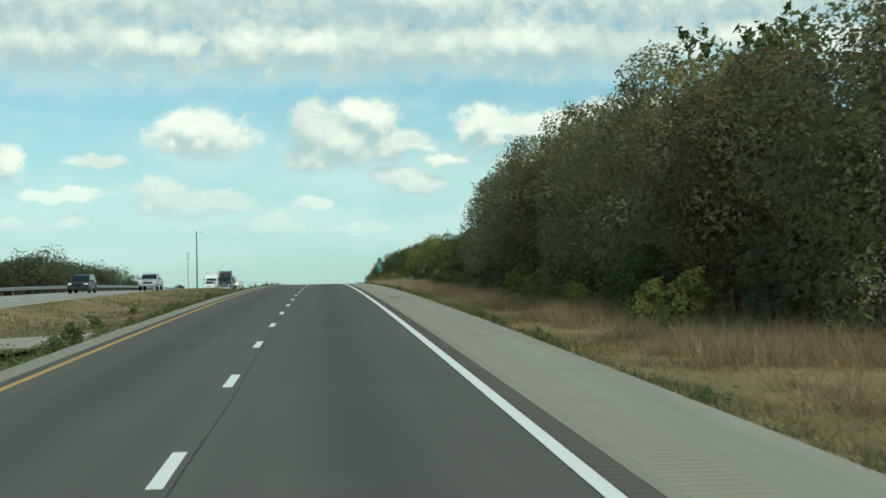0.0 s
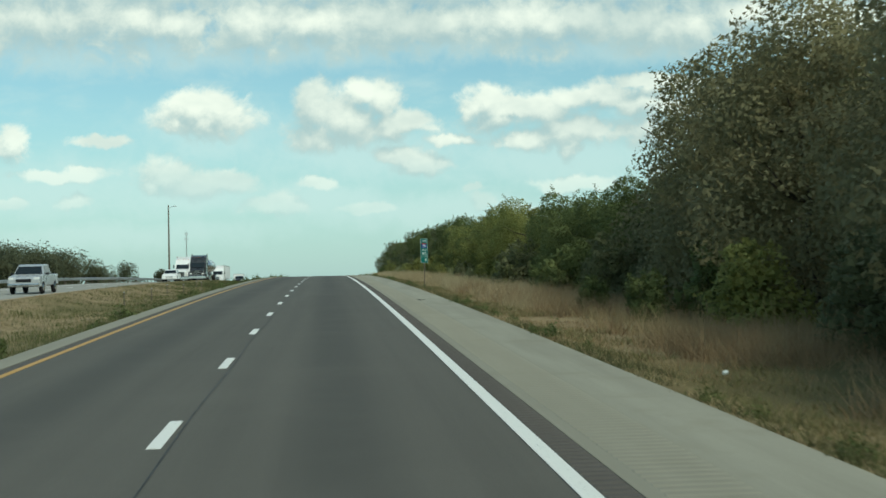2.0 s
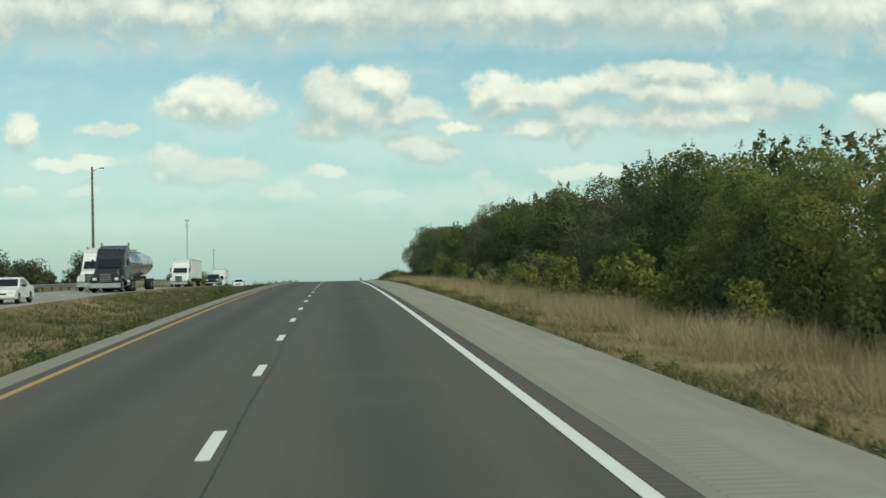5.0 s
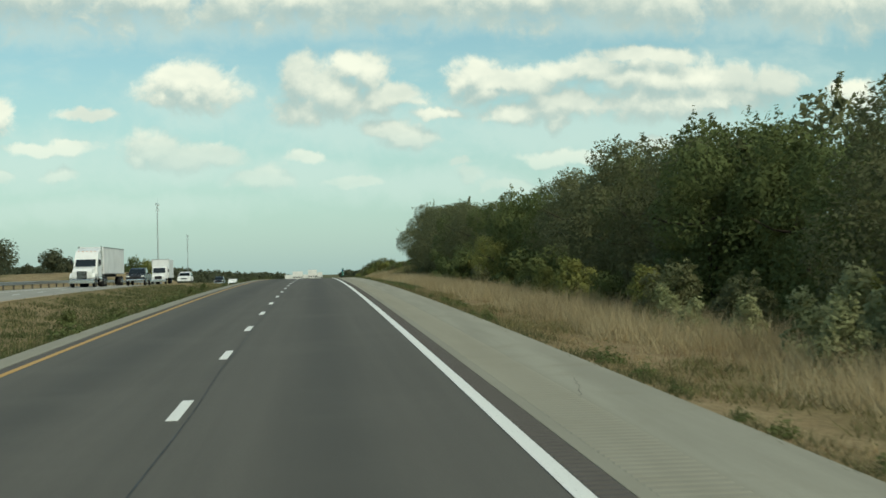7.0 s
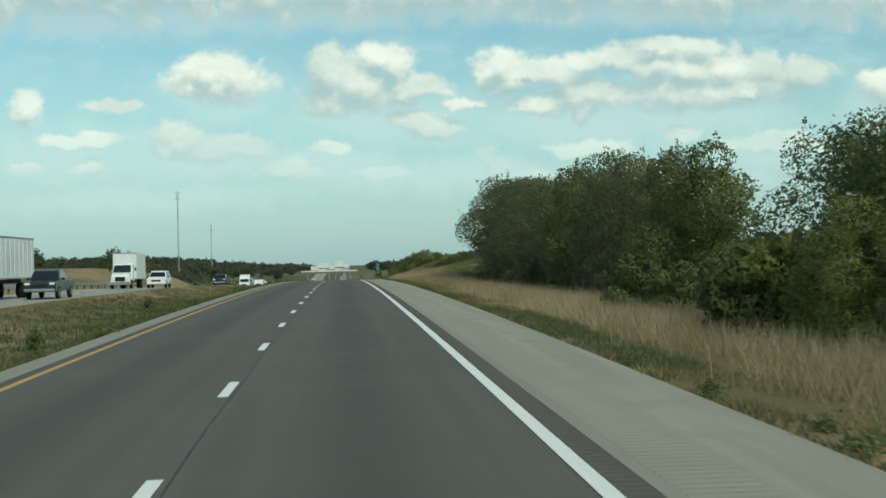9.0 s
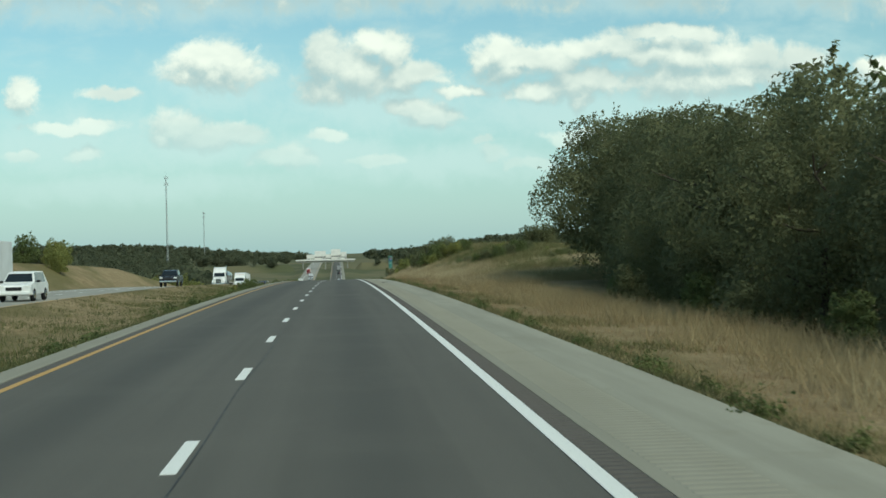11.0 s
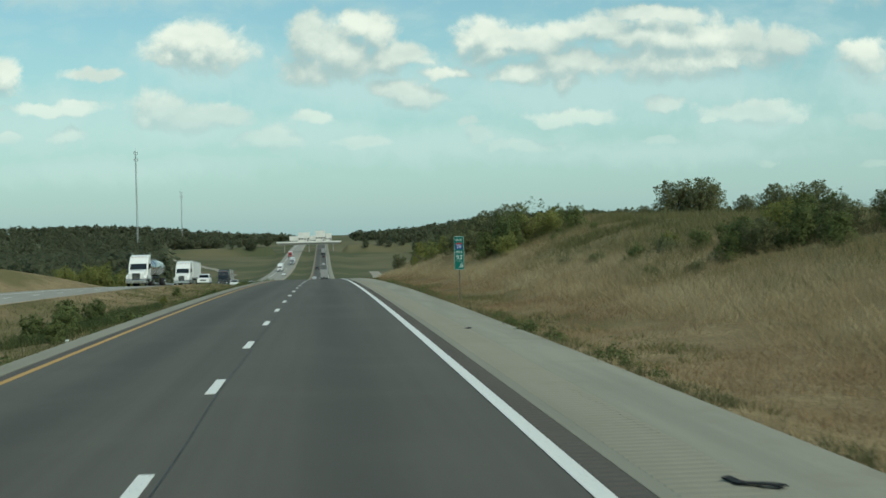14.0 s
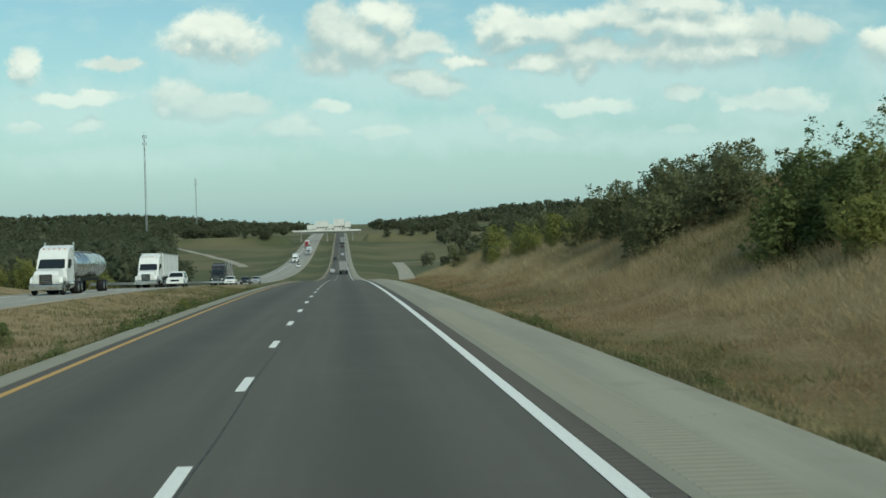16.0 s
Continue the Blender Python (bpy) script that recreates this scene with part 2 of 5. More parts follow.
def leafage(name, tone, other, glow=0.3, vary=0.38):
    """Leaves: each its own shade, some light shining through."""
    m, net, b = material(name, 0.7, 0, 0.12)
    geo = net.n("ShaderNodeNewGeometry")
    info = net.n("ShaderNodeObjectInfo")
    each = geo.outputs["Random Per Island"]
    spot = net.noise(geo.outputs["Position"], 0.55, 3.0)
    col = net.mix(net.ramp(spot, 0.35, 0.68), tone, other)
    col = net.mix(net.math("MULTIPLY", each, vary), col, tuple(c * 0.6 for c in tone))
    col = net.mix(net.math("MULTIPLY", info.outputs["Random"], 0.35), col, tuple(c * 1.25 for c in other))
    net.put(b.inputs["Base Color"], col)
    tr = net.n("ShaderNodeBsdfTranslucent")
    net.put(tr.inputs[0], net.mix(0.5, col, other))
    mixer = net.n("ShaderNodeMixShader")
    mixer.inputs[0].default_value = glow
    net.t.links.new(b.outputs[0], mixer.inputs[1])
    net.t.links.new(tr.outputs[0], mixer.inputs[2])
    net.t.links.new(mixer.outputs[0], net.t.nodes["Material Output"].inputs["Surface"])
    return m


def turf(name):
    """Ground cover: dry straw, green tufts and bare earth in patches."""
    m, net, b = material(name, 0.95, 0, 0.1)
    p = place(net)
    big = net.noise(net.vec("MULTIPLY", p, (1.0, 0.35, 1.0)), 0.12, 4.0)
    mid = net.noise(net.vec("MULTIPLY", p, (1.0, 0.6, 1.0)), 0.9, 5.0, 0.65)
    fine = net.noise(p, 9.0, 5.0, 0.7)
    col = net.mix(net.ramp(mid, 0.38, 0.66), (0.255, 0.19, 0.105), (0.335, 0.262, 0.15))
    col = net.mix(net.ramp(big, 0.45, 0.62, 0.0, 0.8), col, (0.12, 0.115, 0.045))
    col = net.mix(net.ramp(fine, 0.42, 0.62, 0.0, 0.6), col, (0.13, 0.095, 0.05))
    sx = net.n("ShaderNodeSeparateXYZ")
    net.put(sx.inputs[0], p)
    far = net.ramp(sx.outputs[1], 560.0, 760.0)
    meadow = net.mix(net.ramp(net.noise(p, 0.012, 3.0), 0.42, 0.6), (0.088, 0.095, 0.05), (0.14, 0.128, 0.072))
    col = net.mix(far, col, meadow)
    net.put(b.inputs["Base Color"], col)
    bump(net, b, net.math("ADD", fine, mid), 0.7, 0.08)
    return m


def blades(name, tone, other):
    m, net, b = material(name, 0.8, 0, 0.15)
    geo = net.n("ShaderNodeNewGeometry")
    spot = net.noise(geo.outputs["Position"], 0.3, 3.0)
    col = net.mix(net.ramp(spot, 0.38, 0.62), tone, other)
    col = net.mix(net.math("MULTIPLY", geo.outputs["Random Per Island"], 0.5), col, tuple(c * 0.62 for c in tone))
    net.put(b.inputs["Base Color"], col)
    tr = net.n("ShaderNodeBsdfTranslucent")
    net.put(tr.inputs[0], col)
    mixer = net.n("ShaderNodeMixShader")
    mixer.inputs[0].default_value = 0.45
    net.t.links.new(b.outputs[0], mixer.inputs[1])
    net.t.links.new(tr.outputs[0], mixer.inputs[2])
    net.t.links.new(mixer.outputs[0], net.t.nodes["Material Output"].inputs["Surface"])
    return m


M_ROAD = asphalt("asphalt", (0.116, 0.109, 0.093), (0.07, 0.067, 0.059))
M_EDGE = asphalt("asphalt_edge", (0.105, 0.095, 0.085), (0.09, 0.08, 0.072))
M_CONC = concrete("shoulder_concrete", (0.325, 0.312, 0.25), 5.0)
M_ROAD_W = concrete("road_concrete", (0.33, 0.32, 0.28))
M_WHITE = road_paint("white_line", (0.72, 0.72, 0.68))
M_YELLOW = road_paint("yellow_line", (0.46, 0.27, 0.075))
M_TURF = turf("turf")
M_GRAVEL = concrete("gravel", (0.36, 0.33, 0.27))
M_BARK = plain("bark", (0.085, 0.068, 0.05), 0.95, 0, 0.2, 6.0)
M_DARK_LEAF = leafage("dark_leaves", (0.132, 0.146, 0.078), (0.185, 0.19, 0.095), 0.48)
M_OLIVE_LEAF = leafage("olive_leaves", (0.19, 0.21, 0.067), (0.285, 0.285, 0.095), 0.48)
M_GREEN_LEAF = leafage("green_leaves", (0.105, 0.135, 0.052), (0.155, 0.18, 0.068), 0.4)
M_RUST_LEAF = leafage("rusty_leaves", (0.13, 0.12, 0.062), (0.17, 0.135, 0.075), 0.4)
M_BROWN_LEAF = leafage("brownish_leaves", (0.20, 0.19, 0.105), (0.27, 0.245, 0.13), 0.45)
M_PALE_LEAF = leafage("pale_leaves", (0.25, 0.275, 0.13), (0.36, 0.37, 0.20), 0.45)
M_FAR_LEAF = leafage("far_leaves", (0.098, 0.112, 0.07), (0.128, 0.136, 0.08), 0.55, 0.3)
M_STRAW = blades("straw", (0.45, 0.36, 0.205), (0.35, 0.27, 0.15))
M_PALE_STRAW = blades("pale_straw", (0.56, 0.46, 0.285), (0.43, 0.34, 0.20))
M_OLIVE = blades("olive_weeds", (0.20, 0.19, 0.085), (0.29, 0.25, 0.125))
M_BRUSH = blades("brush_weeds", (0.15, 0.16, 0.066), (0.22, 0.205, 0.09))
M_PATCH = blades("patch_grass", (0.13, 0.165, 0.075), (0.18, 0.20, 0.10))
M_BROWN = blades("brown_grass", (0.34, 0.235, 0.135), (0.43, 0.315, 0.185))
M_GREEN = blades("green_grass", (0.135, 0.14, 0.064), (0.20, 0.185, 0.095))
M_LUSH = blades("lush_grass", (0.085, 0.11, 0.045), (0.13, 0.14, 0.06))
M_STEEL = plain("galvanised_steel", (0.45, 0.46, 0.46), 0.45, 0.7, 0.1)
M_WOOD = plain("weathered_wood", (0.16, 0.13, 0.10), 0.9, 0, 0.15)
M_SIGN = plain("sign_green", (0.0, 0.125, 0.10), 0.45, 0, 0.05)
M_SIGN_WHITE = plain("sign_white", (0.6, 0.66, 0.63), 0.45, 0, 0.04)
M_SIGN_BLUE = plain("sign_blue", (0.02, 0.06, 0.24), 0.45, 0, 0.04)
M_SIGN_RED = plain("sign_red", (0.4, 0.03, 0.04), 0.45, 0, 0.04)
M_PAINT_WHITE = plain("white_paint", (0.78, 0.78, 0.76), 0.3, 0, 0.06, 1.2, 0.5)
M_PAINT_DARK = plain("dark_paint", (0.03, 0.032, 0.036), 0.25, 0, 0.06, 1.2, 0.5)
M_PAINT_SILVER = plain("silver_paint", (0.5, 0.51, 0.52), 0.28, 0.4, 0.06, 1.2, 0.5)
M_PAINT_RED = plain("red_paint", (0.30, 0.02, 0.02), 0.3, 0, 0.06, 1.2, 0.5)
M_TRAILER = plain("trailer_white", (0.74, 0.75, 0.74), 0.4, 0, 0.08, 0.7, 0.4)
M_TANK = plain("tank_steel", (0.6, 0.61, 0.62), 0.22, 0.9, 0.06, 0.8)
M_RUBBER = plain("rubber", (0.018, 0.018, 0.018), 0.85, 0, 0.1)
M_CHROME = plain("chrome", (0.7, 0.7, 0.7), 0.15, 1.0, 0.05)
M_BLACK = plain("black_plastic", (0.015, 0.015, 0.016), 0.6, 0, 0.1)
M_GLASS = plain("dark_glass", (0.012, 0.016, 0.018), 0.06, 0, 0.02, 1.0, 0.6)
M_LAMP_GLASS = plain("lamp_glass", (0.75, 0.75, 0.72), 0.12, 0, 0.03, 1.0, 0.6)
M_AMBER = plain("amber_lamp", (0.6, 0.18, 0.02), 0.2, 0, 0.03)
M_BUILD = plain("pale_wall", (0.75, 0.74, 0.70), 0.7, 0, 0.08, 0.2)
M_ROOF = plain("grey_roof", (0.3, 0.3, 0.3), 0.7, 0, 0.1, 0.2)


# ------------------------------------------------------------ shape helpers
PY = np.arange(-200.0, 5000.0, 2.0)
PZ = np.array([prof(v) for v in PY])


def vprof(y):
    return np.interp(y, PY, PZ)


def ease(v):
    v = np.clip(v, 0.0, 1.0)
    return v * v * (3 - 2 * v)


def rolls(x, y, s, k):
    """Uneven ground: a few waves of several lengths."""
    return (np.sin(x * s + 1.3 * k + 1.7 * np.sin(y * s * 0.7)) + np.sin(y * s * 1.3 + 2.1 * k + 1.2 * np.sin(x * s * 0.8))
            + 0.6 * np.sin((x + y) * s * 2.1 + k) + 0.4 * np.sin((x * 1.7 - y) * s * 2.9 + 3 * k)) / 3.0


def bank(y):
    """How high the ground right of the road rises above it."""
    return np.interp(y, [-100, 40, 100, 150, 330, 380, 430, 480, 512, 580, 640, 700, 5000], [0.2, 0.1, -0.6, -1.2, -1.2, -0.6, 2.75, 4.1, 5.3, 5.3, 1.0, -1.5, -1.0])


def terrain(x, y):
    x, y = np.asarray(x, float), np.asarray(y, float)
    base = vprof(y)
    d = x - 6.11
    right = -0.05 - 0.28 * ease(d / 1.6) + bank(y) * ease((d - 1.4) / 15.0) + 0.12 * rolls(x, y, 0.5, 1) * ease((d - 0.6) / 4)
    right += 0.5 * rolls(x, y, 0.06, 5) * ease((d - 10) / 30)
    m = (x + 9.1) / 5.1
    median = -0.05 - 0.75 * np.clip(1 - m * m, 0, 1) + 0.06 * rolls(x, y, 0.7, 2) * np.clip(1 - m * m, 0, 1) - 0.15 * ease((-4.0 - x) / 10.2)
    e = -25.6 - x
    cut = np.interp(y, [-100, 330, 400, 450, 520, 575, 640, 5000], [-0.9, -0.9, 0.5, 3.4, 3.6, 1.8, -1.5, -1.5])
    left = -0.38 - 0.25 * ease(e / 2) + cut * ease((e - 1.0) / 8.0) + 0.4 * rolls(x, y, 0.07, 3) * ease((e - 6) / 20)
    z = np.where(d > 0, right, np.where(x > -4.18, -0.16, np.where(x > -14.25, median, np.where(x > -25.5, -0.5, left))))
    # rolling land away from the road
    far = ease((np.abs(x - (-9)) - 70) / 260)
    hill = 10 * ease((y - 760) / 420) * (1 - 0.5 * ease((y - 2300) / 900)) * np.where(x < 0, 0.45, 1.0) + 14 * ease((y - 1500) / 900)
    hill = hill + 1.4 * rolls(x, y, 0.006, 4) * ease((y - 500) / 500)
    # ramps that carry the side road up to the bridge
    ramp = 6.2 * ease((np.abs(x + 9) - 24) / 7) * (1 - ease((np.abs(y - 1416) - 5) / 16)) * (1 - ease((np.abs(x + 9) - 60) / 160))
    return base + z + far * hill + ramp


def link(name, data, parent=None, label=""):
    ob = new(name, data)
    if parent is not None:
        ob.parent = parent
    if label:
        ob["label"] = label
    return ob


def mesh_np(name, verts, faces, mats, smooth=False):
    """A mesh from arrays: all faces have the same number of corners."""
    verts, faces = np.asarray(verts, np.float32), np.asarray(faces, np.int32)
    me = bpy.data.meshes.new(name)
    me.vertices.add(len(verts))
    me.vertices.foreach_set("co", verts.ravel())
    k = faces.shape[1]
    me.loops.add(faces.size)
    me.loops.foreach_set("vertex_index", faces.ravel())
    me.polygons.add(len(faces))
    me.polygons.foreach_set("loop_start", np.arange(0, faces.size, k, dtype=np.int32))
    me.polygons.foreach_set("loop_total", np.full(len(faces), k, np.int32))
    me.polygons.foreach_set("use_smooth", np.full(len(faces), smooth, bool))
    for m in mats if isinstance(mats, (list, tuple)) else [mats]:
        me.materials.append(m)
    me.update(calc_edges=True)
    me.validate()
    return me


def part(name, bm, mat, parent, label="", smooth=False):
    """Link a bmesh as one mesh object under a thing or a part."""
    me = bpy.data.meshes.new(name)
    bmesh.ops.recalc_face_normals(bm, faces=bm.faces)
    for f in bm.faces:
        f.smooth = smooth
    bm.to_mesh(me)
    bm.free()
    me.materials.append(mat)
    return link(name, me, parent, label)


def box(bm, c, s, bevel=0.0, turn=None):
    """A box with centre c and size s, its edges rounded by bevel."""
    m = Matrix.Translation(c) @ (turn or Matrix()) @ Matrix.Diagonal((*s, 1))
    made = bmesh.ops.create_cube(bm, size=1.0, matrix=m)["verts"]
    if bevel:
        edges = list({e for v in made for e in v.link_edges})
        bmesh.ops.bevel(bm, geom=edges, offset=bevel, segments=2, profile=0.6, affect="EDGES")
    return bm


def rod(bm, a, b, r0, r1=None, seg=8):
    a, b = Vector(a), Vector(b)
    way = b - a
    m = Matrix.Translation((a + b) / 2) @ way.to_track_quat("Z", "Y").to_matrix().to_4x4()
    bmesh.ops.create_cone(bm, cap_ends=True, segments=seg, radius1=r0, radius2=r0 if r1 is None else r1, depth=way.length, matrix=m)
    return bm


def slab(bm, outline, x0, x1, bevel=0.0, lean=0.0):
    """A side outline of (y, z) points, drawn across from x0 to x1. lean: how far the upper part comes in at the sides."""
    zs = [p[1] for p in outline]
    lo, hi = min(zs), max(zs)
    sides = []
    for x, sgn in ((x0, 1), (x1, -1)):
        sides.append([bm.verts.new((x + sgn * lean * (z - lo) / (hi - lo), y, z)) for y, z in outline])
    n = len(outline)
    made = [bm.faces.new(sides[0]), bm.faces.new(sides[1][::-1])]
    for i in range(n):
        j = (i + 1) % n
        made.append(bm.faces.new((sides[0][i], sides[1][i], sides[1][j], sides[0][j])))
    if bevel:
        edges = list({e for f in made for e in f.edges})
        bmesh.ops.bevel(bm, geom=edges, offset=bevel, segments=2, profile=0.6, affect="EDGES")
    return bm


def strip(name, x0, x1, y0, y1, lift, mat, step=4.0, skirt=0.14, dz=0.0, label="", cat=""):
    """A band of paving along the road, with a thickness."""
    ys = np.arange(y0, y1 + step * 0.5, step)
    z = vprof(ys) + lift + dz
    cols = [(x0, -skirt), (x0, 0), (x1, 0), (x1, -skirt)]
    v = np.concatenate([np.stack([np.full_like(ys, x), ys, z + o], 1) for x, o in cols])
    n = len(ys)
    i = np.arange(n - 1)
    f = np.concatenate([np.stack([c * n + i, (c + 1) * n + i, (c + 1) * n + i + 1, c * n + i + 1], 1) for c in range(3)])
    return tagged(new(name, mesh_np(name, v, f[:, ::-1] if x1 < x0 else f, mat)), label=label, category=cat, kind="structure")


# ------------------------------------------------------------ ground
gx = np.unique(np.concatenate([
    -np.geomspace(45, 3200, 46), np.arange(-44, -27, 1.5), np.array([-27, -26.2, -25.55, -25.4, -20, -14.4, -14.2]),
    np.arange(-13.8, -4.5, 0.8), np.array([-4.22, -4.05, 0, 5.95, 6.13]), np.arange(6.65, 34, 0.9), np.geomspace(35, 3200, 48)]))
gy = np.unique(np.concatenate([np.arange(-90, 660, 3.5), np.arange(660, 1500, 9), np.geomspace(1500, 4950, 60)]))
GX, GY = np.meshgrid(gx, gy)
GZ = terrain(GX, GY)
idx = np.arange(GX.size).reshape(GX.shape)
quads = np.stack([idx[:-1, :-1], idx[:-1, 1:], idx[1:, 1:], idx[1:, :-1]], -1).reshape(-1, 4)
tagged(new("ground", mesh_np("ground", np.stack([GX, GY, GZ], -1).reshape(-1, 3), quads, M_TURF, smooth=True)),
       label="dry straw-coloured roadside ground with green patches", category="ground", kind="structure")

# ------------------------------------------------------------ roads
road = strip("road_east", -3.50, 3.60, -60, 1930, 0.0, M_ROAD, label="worn dark asphalt carriageway with two lanes", cat="road")
strip("road_edge", 3.60, 4.09, -60, 1930, -0.004, M_EDGE, label="dark asphalt strip beside the white edge line", cat="road edge")
strip("road_edge_left", -3.70, -3.50, -60, 1930, -0.004, M_EDGE, label="dark stained asphalt strip beside the yellow line", cat="road edge")
strip("shoulder_right", 4.09, 6.13, -60, 1930, 0.004, M_CONC, label="pale concrete hard shoulder with a rumble strip", cat="shoulder")
strip("shoulder_left", -4.2, -3.70, -60, 1930, 0.012, M_CONC, label="narrow pale concrete kerb strip beside the median", cat="shoulder")
strip("road_west", -25.4, -14.3, -60, 1930, -0.3, M_ROAD_W, label="pale concrete carriageway of the oncoming traffic", cat="road")


def line(name, x, w, y0, y1, lift, mat, parent):
    ys = np.arange(y0, y1 + 2, 4.0)
    z = vprof(ys) + lift
    n = len(ys)
    v = np.concatenate([np.stack([np.full_like(ys, x + o), ys, z + h], 1) for o, h in ((-w / 2, 0), (-w / 2, 0.004), (w / 2, 0.004), (w / 2, 0))])
    i = np.arange(n - 1)
    f = np.concatenate([np.stack([c * n + i, (c + 1) * n + i, (c + 1) * n + i + 1, c * n + i + 1], 1) for c in range(3)])
    return link(name, mesh_np(name, v, f, mat), parent)


line("edge_line", 3.70, 0.17, -60, 2000, 0.001, M_WHITE, road)
line("yellow_line", -3.41, 0.13, -60, 2000, 0.001, M_YELLOW, road)
west = bpy.data.objects["road_west"]
line("edge_line", -22.6, 0.15, -60, 2000, -0.299, M_WHITE, west)
line("yellow_line", -15.2, 0.15, -60, 2000, -0.299, M_YELLOW, west)

# the tarred joint beside the lane line
ys = np.arange(-60, 700, 1.0)
wob = 0.03 * np.sin(ys * 0.13) + 0.02 * np.sin(ys * 0.51)
seam_v = np.concatenate([np.stack([0.14 + wob + o, ys, vprof(ys) + 0.003], 1) for o in (-0.011, 0.011)])
n = len(ys)
i = np.arange(n - 1)
M_TAR = plain("tar", (0.042, 0.041, 0.038), 0.6, 0, 0.1)
link("tar_seam", mesh_np("tar_seam", seam_v, np.stack([i, n + i, n + i + 1, i + 1], 1), M_TAR), road)

# lane dashes: one mesh, laid along the road
DASH, GAP0 = 8.47, 8.72
bm = bmesh.new()
box(bm, (0, 0, 0.0), (0.145, 2.02, 0.008), 0.002)
dash_me = bpy.data.meshes.new("lane_dash")
bm.to_mesh(dash_me)
bm.free()
dash_me.materials.append(M_WHITE)
for k in range(-3, 150):
    y = GAP0 + k * DASH + DASH / 8
    for x, dz, holder in ((0.0, 0.002, road), (-18.9, -0.298, west)):
        d = link("lane_dash", dash_me, holder)
        d.matrix_basis = Matrix.Translation((x, y, prof(y) + dz)) @ Matrix.Rotation(math.atan(grade(y)), 4, "X")


def rumble(name, x0, x1, y0, y1, pitch, lift, depth, mat, parent):
    """A band of pressed grooves across the shoulder."""
    y = np.arange(y0, y1, pitch)
    offs = np.array([0.0, 0.30, 0.42, 0.88]) * pitch
    hs = np.array([0.0, 0.0, -depth, -depth]) + depth
    yy = (y[:, None] + offs[None, :]).ravel()
    zz = vprof(yy) + lift + np.tile(hs, len(y))
    n = len(yy)
    low = vprof(yy) + lift - 0.002
    v = np.concatenate([np.stack([np.full(n, x), yy, z], 1) for x, z in ((x0 - 0.02, low), (x0, zz), (x1, zz), (x1 + 0.02, low))])
    i = np.arange(n - 1)
    f = np.concatenate([np.stack([i, n + i, n + i + 1, i + 1], 1) + k * n for k in range(3)])
    return link(name, mesh_np(name, v, f, mat), parent)


rumble("rumble_strip", 4.26, 4.98, -20, 500, 0.21, 0.004, 0.009, M_CONC, bpy.data.objects["shoulder_right"])
rumble("rumble_strip", 3.80, 4.07, -20, 500, 0.21, -0.002, 0.016, M_EDGE, bpy.data.objects["road_edge"])


# ------------------------------------------------------------ trees and bushes
def leaves(rng, centres, normals, size, slim=0.55, loose=0.8, soft=0.6):
    """Pointed leaf sprays at the given places, loosely facing the given ways; soft: how far their shading follows the clump."""
    n = len(centres)
    out = normals / (np.linalg.norm(normals, axis=1, keepdims=True) + 1e-9)
    nn = out + rng.normal(0, loose, (n, 3))
    nn *= np.where((nn * out).sum(1, keepdims=True) < 0, -1.0, 1.0)
    nn /= np.linalg.norm(nn, axis=1, keepdims=True) + 1e-9
    a = np.cross(nn, rng.normal(0, 1, (n, 3)))
    a /= np.linalg.norm(a, axis=1, keepdims=True) + 1e-9
    b = np.cross(nn, a)
    s = size * rng.uniform(0.55, 1.45, (n, 1))
    v = np.stack([centres - a * s, centres + a * s * 0.7 - b * s * slim, centres + a * s * 0.7 + b * s * slim], 1).reshape(-1, 3)
    shade = out * soft + nn * (1 - soft)
    shade /= np.linalg.norm(shade, axis=1, keepdims=True) + 1e-9
    return v, np.arange(3 * n).reshape(-1, 3), np.repeat(shade, 3, axis=0)


def foliage(name, parts, mat):
    """A mesh of leaves that keeps the shading of its clumps."""
    v, f, shade = parts
    me = mesh_np(name, v, f, mat, smooth=True)
    me.normals_split_custom_set_from_vertices(shade.tolist())
    return me


